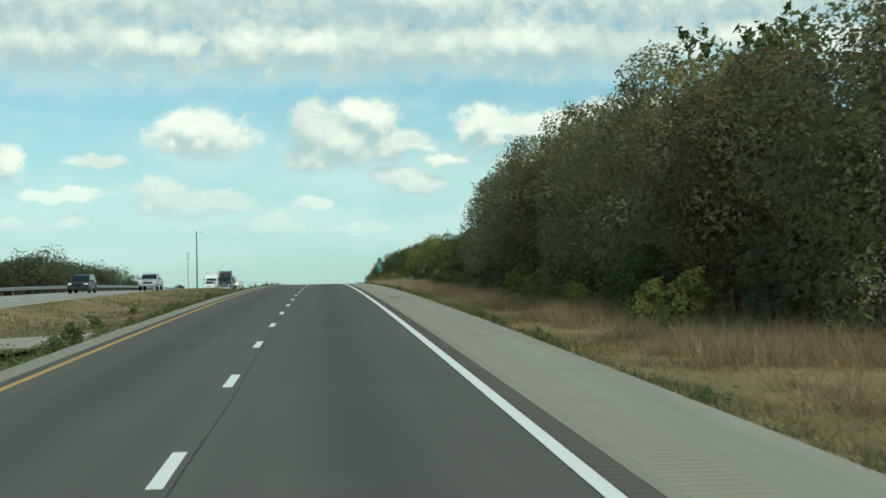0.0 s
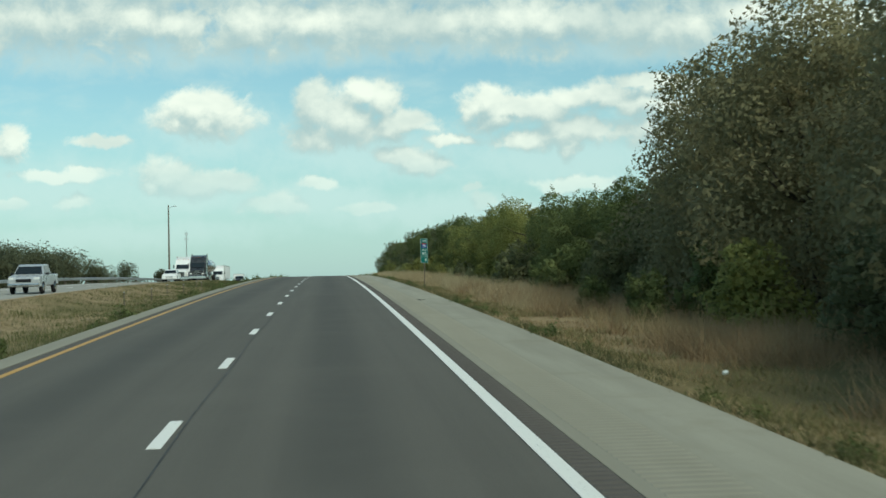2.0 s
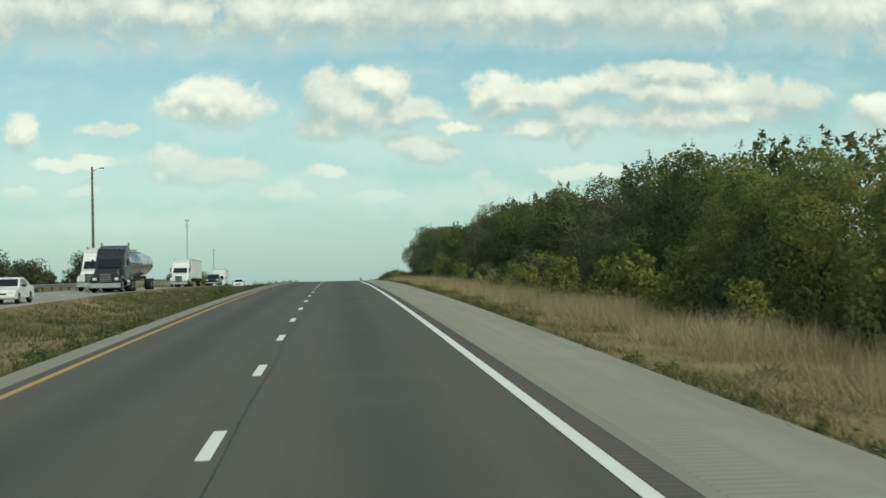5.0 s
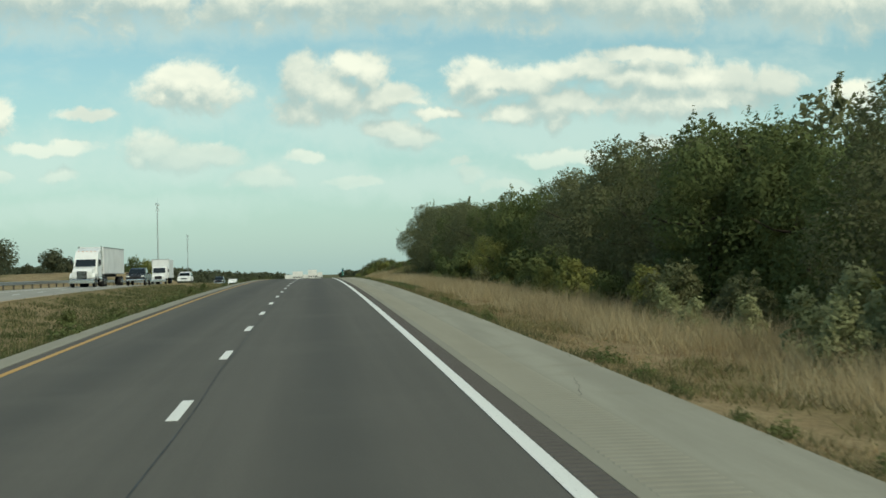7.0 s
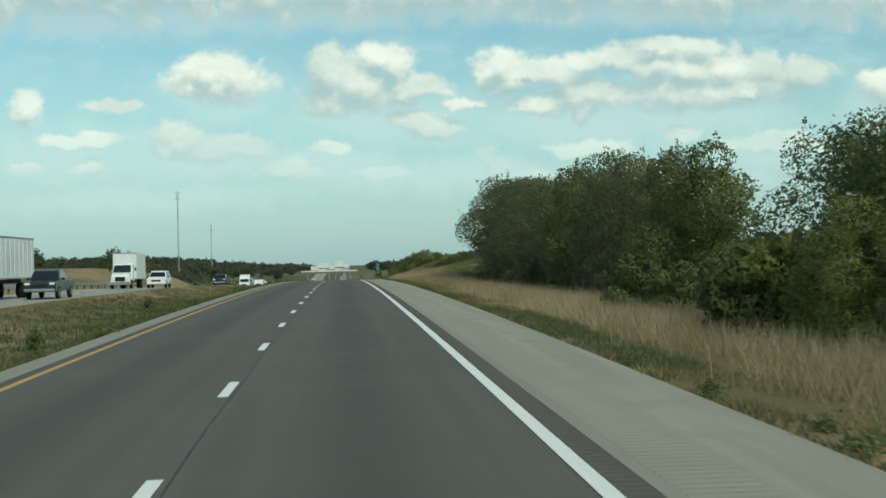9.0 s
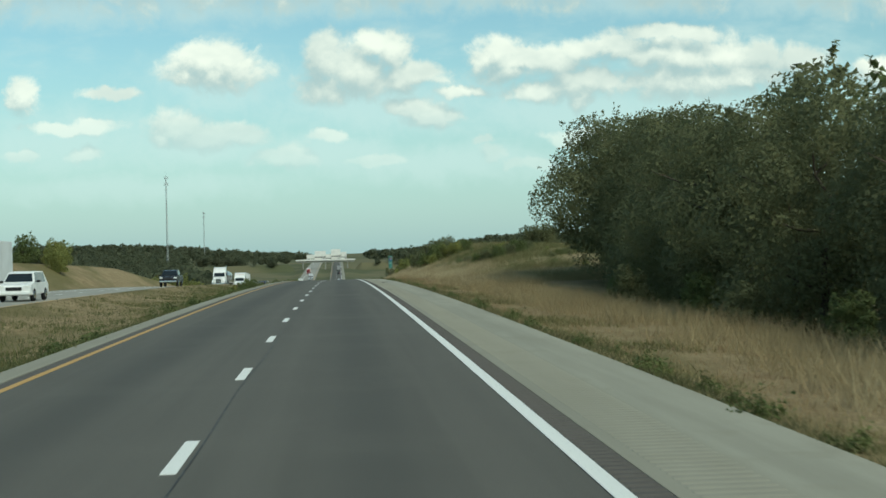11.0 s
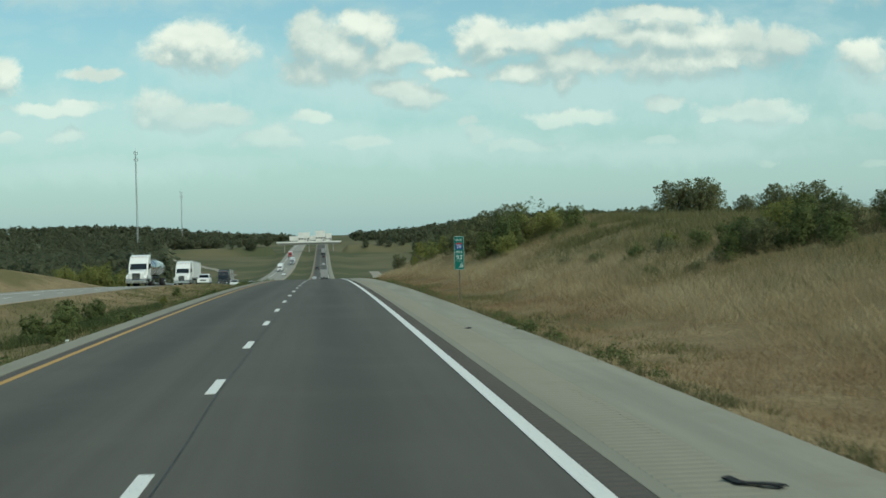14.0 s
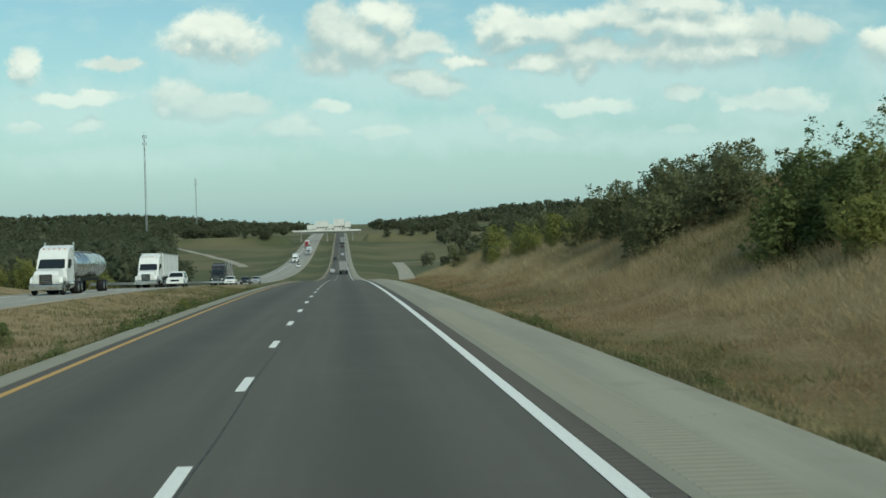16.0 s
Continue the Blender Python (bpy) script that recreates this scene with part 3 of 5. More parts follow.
def crown_mesh(name, seed, height, radius, count, leaf, mat, low=0.12, lobes=11, sprigs=26):
    rng = np.random.default_rng(seed)
    c, r = [], []
    for k in range(lobes):
        h = low + (0.88 - low) * (k + 0.5) / lobes
        reach = radius * (0.30 + 0.62 * math.sin(math.pi * min(0.95, 0.18 + h * 0.82)))
        ang = k * 2.4 + rng.uniform(-0.6, 0.6)
        out = reach * rng.uniform(0.25, 0.75)
        c.append((math.cos(ang) * out, math.sin(ang) * out, h * height))
        r.append(radius * rng.uniform(0.36, 0.56) * (1.05 - 0.35 * h))
    c, r = np.array(c), np.array(r)
    w = r ** 2 / (r ** 2).sum()
    which = rng.choice(lobes, count, p=w)
    d = rng.normal(0, 1, (count, 3))
    d /= np.linalg.norm(d, axis=1, keepdims=True)
    # each lobe is broken into tufts
    tuft = rng.normal(0, 1, (lobes, 40, 3))
    tuft /= np.linalg.norm(tuft, axis=2, keepdims=True)
    pick = tuft[which, rng.integers(0, 40, count)]
    d = d * 0.55 + pick * rng.uniform(0.7, 1.1, (count, 1))
    d /= np.linalg.norm(d, axis=1, keepdims=True)
    dist = r[which] * (0.62 + 0.42 * rng.random(count) ** 0.7)
    p = c[which] + d * dist[:, None] * np.array([1, 1, 0.8])
    nrm = d + np.array([0, 0, 0.5])
    # sprigs stand out of the outline
    sp, sn = [], []
    for k in range(sprigs):
        j = rng.integers(0, lobes)
        u = rng.normal(0, 1, 3) + np.array([0, 0, 0.7])
        u /= np.linalg.norm(u)
        for q in range(22):
            sp.append(c[j] + u * r[j] * (0.85 + 0.02 * q * rng.uniform(0.6, 1.2)) + rng.normal(0, 0.13 * (1.15 - q / 22), 3))
            sn.append(u)
    p = np.concatenate([p, np.array(sp)])
    nrm = np.concatenate([nrm, np.array(sn)])
    keep = p[:, 2] > 0.05
    return foliage(name, leaves(rng, p[keep], nrm[keep], leaf), mat)


def tube(verts, faces, pts, radii, seg=6):
    base = len(verts)
    for k, (p, r) in enumerate(zip(pts, radii)):
        t = (Vector(pts[min(k + 1, len(pts) - 1)]) - Vector(pts[max(k - 1, 0)])).normalized()
        a = t.orthogonal().normalized()
        b = t.cross(a)
        for s in range(seg):
            q = 2 * math.pi * s / seg
            verts.append(tuple(Vector(p) + (a * math.cos(q) + b * math.sin(q)) * r))
    for k in range(len(pts) - 1):
        for s in range(seg):
            faces.append((base + k * seg + s, base + k * seg + (s + 1) % seg, base + (k + 1) * seg + (s + 1) % seg, base + (k + 1) * seg + s))


def trunk_mesh(name, seed, height, radius, girth, stems=1):
    rng = random.Random(seed)
    v, f = [], []
    for s in range(stems):
        lean = Vector((rng.uniform(-0.12, 0.12), rng.uniform(-0.12, 0.12), 1))
        foot = Vector((rng.uniform(-0.3, 0.3), rng.uniform(-0.3, 0.3), -0.35)) if stems > 1 else Vector((0, 0, -0.35))
        pts = [foot + lean * (height * 0.72 * k / 7) + Vector((rng.uniform(-0.12, 0.12), rng.uniform(-0.12, 0.12), 0)) * k * 0.5 for k in range(8)]
        tube(v, f, pts, [girth * (1.25 if k == 0 else 1 - 0.12 * k) for k in range(8)], 7)
        for b in range(7 if stems == 1 and height > 1 else 3):
            k = rng.randint(2, 6)
            ang = rng.uniform(0, 6.28)
            out = radius * rng.uniform(0.35, 0.62)
            tip = pts[k] + Vector((math.cos(ang) * out, math.sin(ang) * out, height * rng.uniform(0.04, 0.14)))
            mid = (pts[k] + tip) / 2 + Vector((0, 0, -0.15))
            tube(v, f, [pts[k], mid, tip], [girth * 0.42, girth * 0.28, girth * 0.08], 5)
    return mesh_np(name, np.array(v), np.array(f), M_BARK, smooth=True)


def make_tree(kind, seed, height, radius, count, leaf, mat, low=0.12, girth=0.14, stems=1, lobes=11, sprigs=26):
    top = new(kind)
    link("trunk", trunk_mesh("trunk", seed, height, radius, girth, stems), top)
    link("crown", crown_mesh("crown", seed, height, radius, count, leaf, mat, low, lobes, sprigs), top)
    return top


def stand(master, x, y, size=1.0, turn=0.0, sink=0.0, lean=0.0):
    """Put a copy of a plant on the ground."""
    z = float(terrain(x, y)) - sink
    ob = copy_thing(master, Matrix.Translation((x, y, z)) @ Matrix.Rotation(turn, 4, "Z") @ Matrix.Rotation(lean, 4, "X"))
    ob.scale = (size, size, size * 1.0)
    return ob


TREES = []
for seed, mat, words in ((11, M_DARK_LEAF, "dark green roadside tree with dense leaves"), (12, M_DARK_LEAF, "dark green roadside tree with dense leaves"),
                         (13, M_OLIVE_LEAF, "olive green roadside tree in early autumn"), (14, M_OLIVE_LEAF, "olive green roadside tree in early autumn"),
                         (15, M_GREEN_LEAF, "green roadside tree with feathery branches"), (16, M_RUST_LEAF, "dark rusty-leaved roadside tree"),
                         (18, M_BROWN_LEAF, "tall brownish green tree at the edge of the road"), (19, M_BROWN_LEAF, "tall brownish green tree at the edge of the road")):
    dark = mat in (M_DARK_LEAF, M_BROWN_LEAF)
    tr = make_tree("tree", seed, 8.0, 3.7, 19000 if dark else 18500, 0.072 if dark else 0.084, mat, 0.08, lobes=14 if dark else 11, sprigs=26 if dark else 20)
    tagged(tr, label=words, category="tree", group="trees beside the road")
    TREES.append(tr)
SPREAD = make_tree("tree", 17, 8.6, 4.4, 32000, 0.086, M_DARK_LEAF, 0.26, 0.2, 1, 15, 46)
tagged(SPREAD, label="dark spreading tree whose crown overhangs the grass", category="tree", group="trees beside the road")
BUSHES = []
for seed, mat, words in ((21, M_OLIVE_LEAF, "olive green bush in dry grass"), (22, M_GREEN_LEAF, "green bush at the foot of the trees"), (23, M_DARK_LEAF, "dark green bush at the edge of the trees")):
    tr = make_tree("bush", seed, 2.4, 1.5, 2600, 0.09, mat, 0.08, 0.03, 4, 8, 16)
    tagged(tr, label=words, category="bush", group="bushes beside the road")
    BUSHES.append(tr)
BACK = []
for seed, mat in ((31, M_DARK_LEAF), (32, M_GREEN_LEAF), (33, M_OLIVE_LEAF)):
    tr = make_tree("tree", seed, 9.0, 4.2, 5200, 0.16, mat, 0.1, 0.16)
    tagged(tr, label="dense green tree of the wood behind", category="tree", group="trees of the wood")
    BACK.append(tr)

rnd = random.Random(5)


def row(y0, y1, step, x0, x1, choose, s0, s1, stock):
    """A loose row of plants along the road."""
    y = y0
    while y < y1:
        stand(stock[rnd.choice(choose)], rnd.uniform(x0, x1), y, rnd.uniform(s0, s1), rnd.uniform(0, 6.28))
        y += step * rnd.uniform(0.7, 1.3)


# dark wood, then the sunlit edge behind the sign, the tall wood, and the clump before the gap
row(26, 106, 4.2, 14.5, 17.0, (6, 7, 7, 6, 1, 5), 1.08, 1.3, TREES)
row(24, 112, 7.5, 20.0, 25.0, (0, 1), 1.2, 1.45, BACK)
row(109, 186, 3.3, 13.6, 16.0, (2, 3, 4, 2), 0.62, 0.78, TREES)
row(112, 182, 5.0, 17.5, 22.0, (1, 2), 0.60, 0.74, BACK)
row(190, 240, 4.5, 14.6, 17.5, (0, 4, 4, 1), 0.84, 0.98, TREES)
row(241, 277, 4.2, 14.6, 17.5, (0, 4, 0, 1), 0.9, 1.03, TREES)
row(186, 264, 8.0, 20.0, 26.0, (0, 1, 2), 0.85, 1.0, BACK)
for x, y, s, k in ((15.7, 281.0, 0.9, 4), (16.3, 284.5, 0.92, 4), (15.6, 288.0, 0.84, 1), (13.1, 280.6, 0.46, 2), (13.6, 284.0, 0.44, 2)):
    stand(TREES[k], x, y, s, y)
row(309, 345, 4.4, 16.6, 18.5, (0, 1, 0, 4), 1.0, 1.12, TREES)
row(346, 374, 4.6, 17.0, 19.0, (0, 1, 0), 1.05, 1.18, TREES)
row(376, 391, 4.6, 19.4, 21.0, (0, 1, 0), 1.3, 1.4, TREES)
row(338, 390, 8.5, 21.0, 24.0, (0, 1), 1.05, 1.2, BACK)
row(240, 280, 6.0, 18.4, 20.5, (0, 1), 0.85, 0.97, BACK)
for x, y, s, k in ((22.6, 394.5, 1.2, 1), (22.6, 401, 1.4, 1), (24.5, 395, 1.4, 0), (15.8, 67.5, 1.38, 6), (16.6, 62, 1.36, 7)):
    stand(TREES[k], x, y, s, y)
stand(SPREAD, 20.4, 397.5, 1.32, 0.8)
stand(SPREAD, 23.2, 391, 1.25, 2.9)
row(30, 300, 5.2, 11.8, 13.6, (0, 1, 2), 0.6, 1.15, BUSHES)
row(312, 374, 7.0, 13.5, 15.0, (2, 1), 0.5, 0.9, BUSHES)
# thickets: many stems, leaves down to the ground
THICK = []
for seed, mat, words in ((71, M_DARK_LEAF, "dark green thicket on the grassy bank"), (72, M_GREEN_LEAF, "green thicket on the grassy bank"), (73, M_OLIVE_LEAF, "olive green thicket on the grassy bank")):
    tr = make_tree("thicket", seed, 3.6, 2.3, 5000, 0.105, mat, 0.0, 0.05, 5, 16, 34)
    tagged(tr, label=words, category="bush", group="thickets on the bank")
    THICK.append(tr)
SHRUB = []
for seed, mat, words in ((75, M_DARK_LEAF, "low dark green shrub in the grass of the bank"), (76, M_GREEN_LEAF, "low green shrub in the grass of the bank"), (77, M_OLIVE_LEAF, "low olive shrub in the grass of the bank")):
    tr = make_tree("shrub", seed, 1.4, 1.15, 2300, 0.062, mat, 0.0, 0.02, 4, 10, 14)
    tagged(tr, label=words, category="bush", group="shrubs on the bank")
    SHRUB.append(tr)
SAPLING = make_tree("sapling", 74, 4.8, 1.5, 200, 0.075, M_GREEN_LEAF, 0.35, 0.03, 3, 9, 16)
tagged(SAPLING, label="thin sapling with sparse leaves and bare twigs", category="tree", group="saplings on the bank")
for x, y, s, k in ((13.7, 507, 0.74, 0), (15.0, 510, 0.88, 0), (16.4, 506, 0.78, 0), (15.2, 519, 0.8, 0), (16.9, 515, 0.8, 0), (15.0, 527, 0.66, 0), (18.3, 511, 0.74, 0), 
                   (13.6, 491, 0.62, 1), (14.9, 490, 0.68, 1), (16.3, 491.5, 0.62, 2), (15.4, 494.5, 0.7, 1), (17.8, 490, 0.52, 2), (19.2, 487, 0.48, 1), (18.8, 493, 0.52, 1), (14.2, 486.6, 0.5, 2),
                   (13.6, 541, 0.5, 2), (14.4, 547, 0.58, 2), (15.2, 538, 0.5, 2), (13.0, 556, 0.42, 0), (16.0, 551, 0.6, 0),
                   (29.5, 499, 0.84, 0), (31.2, 498.4, 0.9, 0), (32.6, 500, 0.76, 0), (27.2, 499.5, 0.3, 0), (38.7, 501.7, 0.74, 0), (36.4, 502.4, 0.5, 0), (35.4, 485, 0.74, 0), (34.3, 486, 0.5, 0), (37.0, 486.5, 0.4, 0), (15.4, 440.5, 0.30, 1), (16.4, 440, 0.36, 0), (17.3, 439, 0.40, 1), (18.3, 438, 0.39, 0), (17.4, 436, 0.33, 1), (19.2, 441, 0.36, 1), (19.4, 436, 0.36, 1), (20.4, 439, 0.33, 0), (16.6, 443, 0.33, 1), (18.2, 443.5, 0.36, 2), (19.8, 445.5, 0.36, 1), (24.4, 395, 0.8, 0), (24.6, 398, 0.9, 0), (23.4, 389, 0.7, 0)):
    stand(THICK[k], x, y, s, x * 3 + y, 0.12)
for x, y, s, k in ((14.6, 451, 0.9, 1), (15.4, 449, 1.0, 0), (16.2, 446.5, 0.9, 1), (14.0, 455.5, 0.7, 1), (13.6, 461, 0.65, 0), (16.4, 452, 0.8, 2), (17.4, 447, 0.8, 1), (18.6, 446, 0.7, 1), (13.3, 443, 0.5, 1), (14.1, 440, 0.5, 0),
                   (20.0, 422, 0.5, 0), (21.0, 424, 0.56, 1), (22.0, 426, 0.6, 0), (23.2, 428, 0.7, 1), (24.4, 430.5, 0.65, 0), (25.8, 433, 0.6, 1), (27.2, 437, 0.6, 0), (21.0, 431, 0.5, 2), (19.0, 415, 0.5, 1), (20.6, 410, 0.5, 2), (22.5, 412, 0.6, 1),
                   (24.0, 446, 0.5, 1), (22.6, 455, 0.4, 1), (17.8, 474, 0.4, 1), (19.0, 480, 0.5, 1), (16.9, 483, 0.55, 1), (18.0, 486, 0.6, 1)):
    stand(SHRUB[k], x, y, s * 0.68, x * 5 + y, 0.06)
for x, y, s in ((15.2, 492, 0.74), (16.0, 490.4, 0.7), (14.3, 545, 0.6), (17.2, 491.8, 0.66), (13.4, 539.5, 0.5)):
    stand(SAPLING, x, y, s, y)
for x, y, s, k in ((10.9, 51, 0.55, 0), (10.4, 54, 0.4, 0), (11.3, 57, 0.7, 0), (10.8, 60.5, 0.5, 1), (11.6, 64, 0.8, 0), (10.6, 44, 0.5, 0), (11.4, 47, 0.7, 1), (11.2, 36, 0.6, 0), (10.3, 70, 0.34, 1), (11.0, 92, 0.6, 1), (10.4, 97, 0.5, 1), (10.9, 205, 0.7, 0), (11.5, 199, 0.9, 0), (11.2, 212, 0.8, 0), (11.8, 216, 0.9, 1), (16.8, 298, 1.35, 1), (15.6, 294, 1.5, 0), (14.2, 290, 1.3, 0), (17.6, 303, 1.3, 1), (13.0, 287, 1.1, 0), (14.6, 534, 0.9, 0), (12.4, 549, 0.6, 0), (12.0, 575, 0.9, 2), (14, 562, 1.1, 0)):
    stand(BUSHES[k], x, y, s, x * 3)
# beyond the cut, beside the far carriageway
for x, y, s, k in ((-31.5, 468, 0.8, 2), (-33.0, 474, 0.9, 2), (-35.0, 466, 0.9, 1), (-34.6, 482, 0.8, 2), (-35.0, 616, 1.25, 2), (-37.5, 622, 1.3, 2), (-40.0, 612, 1.1, 2), (-33.5, 632, 1.2, 2), (-43, 626, 1.3, 0), (-46, 634, 1.4, 0), (-38, 646, 1.3, 1), (-34, 652, 1.1, 2), (-42, 655, 1.4, 0)):
    stand(THICK[k], x, y, s, x)
for m in (*THICK, *SHRUB, SAPLING):
    for o in (*m.children_recursive, m):
        bpy.data.objects.remove(o)
# tall pale weeds in front of the trees
PALE = make_tree("tall_weed", 61, 1.7, 0.8, 1500, 0.07, M_PALE_LEAF, 0.05, 0.012, 3, 8, 30)
tagged(PALE, label="tall pale green weed with whitish plumes", category="weed", group="tall pale weeds")
for x, y, s in ((11.4, 216, 1.0), (11.9, 219, 1.15), (12.3, 222, 1.05), (11.2, 221, 0.8), (12.6, 214, 0.9), (11.8, 211, 0.7), (11.6, 226, 0.7), (11.2, 142, 0.7), (11.7, 160, 0.7),
                (10.6, 205, 0.7), (10.9, 208.5, 0.9), (10.5, 218, 0.75), (10.8, 228, 0.6), (11.4, 232, 0.7)):
    stand(PALE, x, y, s, x * 7 + y)
for o in (*PALE.children_recursive, PALE):
    bpy.data.objects.remove(o)
# low weeds along the edge of the shoulder
WEED = make_tree("weed", 51, 0.24, 0.42, 380, 0.036, M_GREEN_LEAF, 0.05, 0.006, 1, 7, 6)
tagged(WEED, label="low dusty green weed at the edge of the concrete", category="weed", group="weeds along the shoulder")
y = 14.0
while y < 520:
    if rolls(np.array(7.0), np.array(y), 0.16, 3) > -0.25:
        stand(WEED, 6.36 + 0.55 * rnd.random() ** 2, y, rnd.uniform(0.35, 0.85), rnd.uniform(0, 6.28), 0.04)
    y += rnd.uniform(0.9, 3.0)
y = 12.0
while y < 560:
    if rolls(np.array(-4.0), np.array(y), 0.12, 6) > -0.4:
        stand(WEED, -4.4 - 0.9 * rnd.random() ** 2, y, rnd.uniform(0.5, 1.3), rnd.uniform(0, 6.28), 0.03)
    y += rnd.uniform(1.5, 6.0)
for o in (*WEED.children_recursive, WEED):
    bpy.data.objects.remove(o)
for m in (*TREES, *BACK, SPREAD):
    for o in (*m.children_recursive, m):
        bpy.data.objects.remove(o)


# ------------------------------------------------------------ signs, rails, masts
def lay(ob, x, y, dz=0.0, turn=0.0, follow=True, ground=False):
    z = float(terrain(x, y)) if ground else prof(y)
    m = Matrix.Translation((x, y, z + dz))
    if follow:
        m = m @ Matrix.Rotation(math.atan(grade(y)), 4, "X")
    ob.matrix_basis = m @ Matrix.Rotation(turn, 4, "Z")
    return ob


def lettering(text, size, x, z, parent, name="lettering"):
    """Raised letters on the face of a sign, turned to the coming traffic."""
    cu = bpy.data.curves.new(name, "FONT")
    cu.body, cu.size, cu.align_x, cu.align_y, cu.extrude = text, size, "CENTER", "CENTER", 0.002
    tmp = bpy.data.objects.new(name, cu)
    scene.collection.objects.link(tmp)
    me = bpy.data.meshes.new_from_object(tmp)
    bpy.data.objects.remove(tmp)
    me.materials.clear()
    me.materials.append(M_SIGN_WHITE)
    ob = link(name, me, parent)
    ob.matrix_basis = Matrix.Translation((x, -0.009, z)) @ Matrix.Rotation(math.pi / 2, 4, "X")
    return ob


def mile_sign(x, y, last, words, z0):
    top = tagged(new("mile_marker_sign"), label=words, category="road sign", group="mile marker signs")
    w, h = 0.41, 1.38
    panel = part("panel", box(bmesh.new(), (0, 0, z0 + h / 2), (w, 0.006, h), 0.002), M_SIGN, top)
    bm = bmesh.new()
    for c, s in (((0, 0, z0 + 0.012), (w - 0.01, 0.003, 0.009)), ((0, 0, z0 + h - 0.012), (w - 0.01, 0.003, 0.009)),
                 ((-w / 2 + 0.012, 0, z0 + h / 2), (0.009, 0.003, h - 0.04)), ((w / 2 - 0.012, 0, z0 + h / 2), (0.009, 0.003, h - 0.04)), ((0, 0, z0 + 0.36), (w - 0.02, 0.003, 0.009))):
        box(bm, (c[0], -0.006, c[2]), s)
    part("border", bm, M_SIGN_WHITE, panel, "white border line")
    lettering("EAST", 0.12, 0, z0 + 1.22, panel)
    bm = bmesh.new()
    slab(bm, [(-0.007, z0 + 0.84), (-0.004, z0 + 0.84), (-0.004, z0 + 1.10), (-0.007, z0 + 1.10)], -0.15, 0.15, 0.0, 0.02)
    part("route_shield", bm, M_SIGN_BLUE, panel, "blue route shield")
    part("shield_top", box(bmesh.new(), (0, -0.007, z0 + 1.075), (0.26, 0.003, 0.05)), M_SIGN_RED, panel, "red top of the shield")
    lettering("70", 0.19, 0, z0 + 0.95, panel)
    lettering("MILE", 0.13, 0, z0 + 0.72, panel)
    lettering("93", 0.26, 0, z0 + 0.51, panel)
    lettering(last, 0.26, 0.07, z0 + 0.18, panel)
    bm = bmesh.new()
    for dx, sy in ((-0.022, 0.004), (0.022, 0.004)):
        box(bm, (dx, 0.03, 1.2), (0.006, 0.04, 3.1))
    box(bm, (0, 0.012, 1.2), (0.05, 0.006, 3.1), 0.001)
    part("post", bm, M_WOOD, top, "dull brown-grey channel post")
    lay(top, x, y, 0, 0, False, True)


mile_sign(7.16, 127.6, "4", "green mile marker sign on a steel post in dry grass", 1.44)
mile_sign(7.16, 450.5, ".6", "green mile marker sign in front of a grassy bank", 1.36)


def light_pole(x, y, h):
    top = tagged(new("light_pole"), label="tall dark wooden pole with a lamp arm", category="pole", group="poles")
    part("shaft", rod(bmesh.new(), (0, 0, -0.5), (0, 0, h), 0.19, 0.11, 10), M_WOOD, top)
    arm = part("arm", rod(bmesh.new(), (0, 0, h - 0.5), (0.95, 0, h - 0.15), 0.04, 0.03), M_STEEL, top)
    part("lamp_head", box(bmesh.new(), (1.15, 0, h - 0.16), (0.55, 0.24, 0.16), 0.05), M_STEEL, arm)
    lay(top, x, y, 0, 0, False, True)


light_pole(-26.5, 293, 14.3)


def mast(x, y, h, w):
    """A lattice tower: three legs, rings and braces, with aerials at the top."""
    top = tagged(new("radio_mast"), label="tall slender lattice radio mast far off", category="mast", group="radio masts")
    corner = [(math.cos(a), math.sin(a)) for a in (0.5, 2.6, 4.7)]
    for c in corner:
        part("leg", rod(bmesh.new(), (c[0] * w, c[1] * w, -2), (c[0] * w * 0.5, c[1] * w * 0.5, h), 0.16, 0.13, 5), M_STEEL, top)
    bm = bmesh.new()
    steps = int(h / 3)
    for k in range(steps):
        z0, z1 = h * k / steps, h * (k + 1) / steps
        r0, r1 = w * (1 - 0.5 * z0 / h), w * (1 - 0.5 * z1 / h)
        for i in range(3):
            a, b = corner[i], corner[(i + 1) % 3]
            rod(bm, (a[0] * r0, a[1] * r0, z0), (b[0] * r1, b[1] * r1, z1), 0.06, None, 4)
            rod(bm, (a[0] * r1, a[1] * r1, z1), (b[0] * r1, b[1] * r1, z1), 0.05, None, 4)
    part("bracing", bm, M_STEEL, top)
    for z in (h - 1.5, h - 7):
        for c in corner:
            part("aerial", box(bmesh.new(), (c[0] * 1.6, c[1] * 1.6, z), (0.5, 0.5, 2.4), 0.05), M_STEEL, top)
    part("spike", rod(bmesh.new(), (0, 0, h), (0, 0, h + 4), 0.08, 0.03, 5), M_STEEL, top)
    lay(top, x, y, 0, 0, False, True)


mast(-148, 1474, 84, 0.9)
mast(-187, 2180, 66, 0.9)


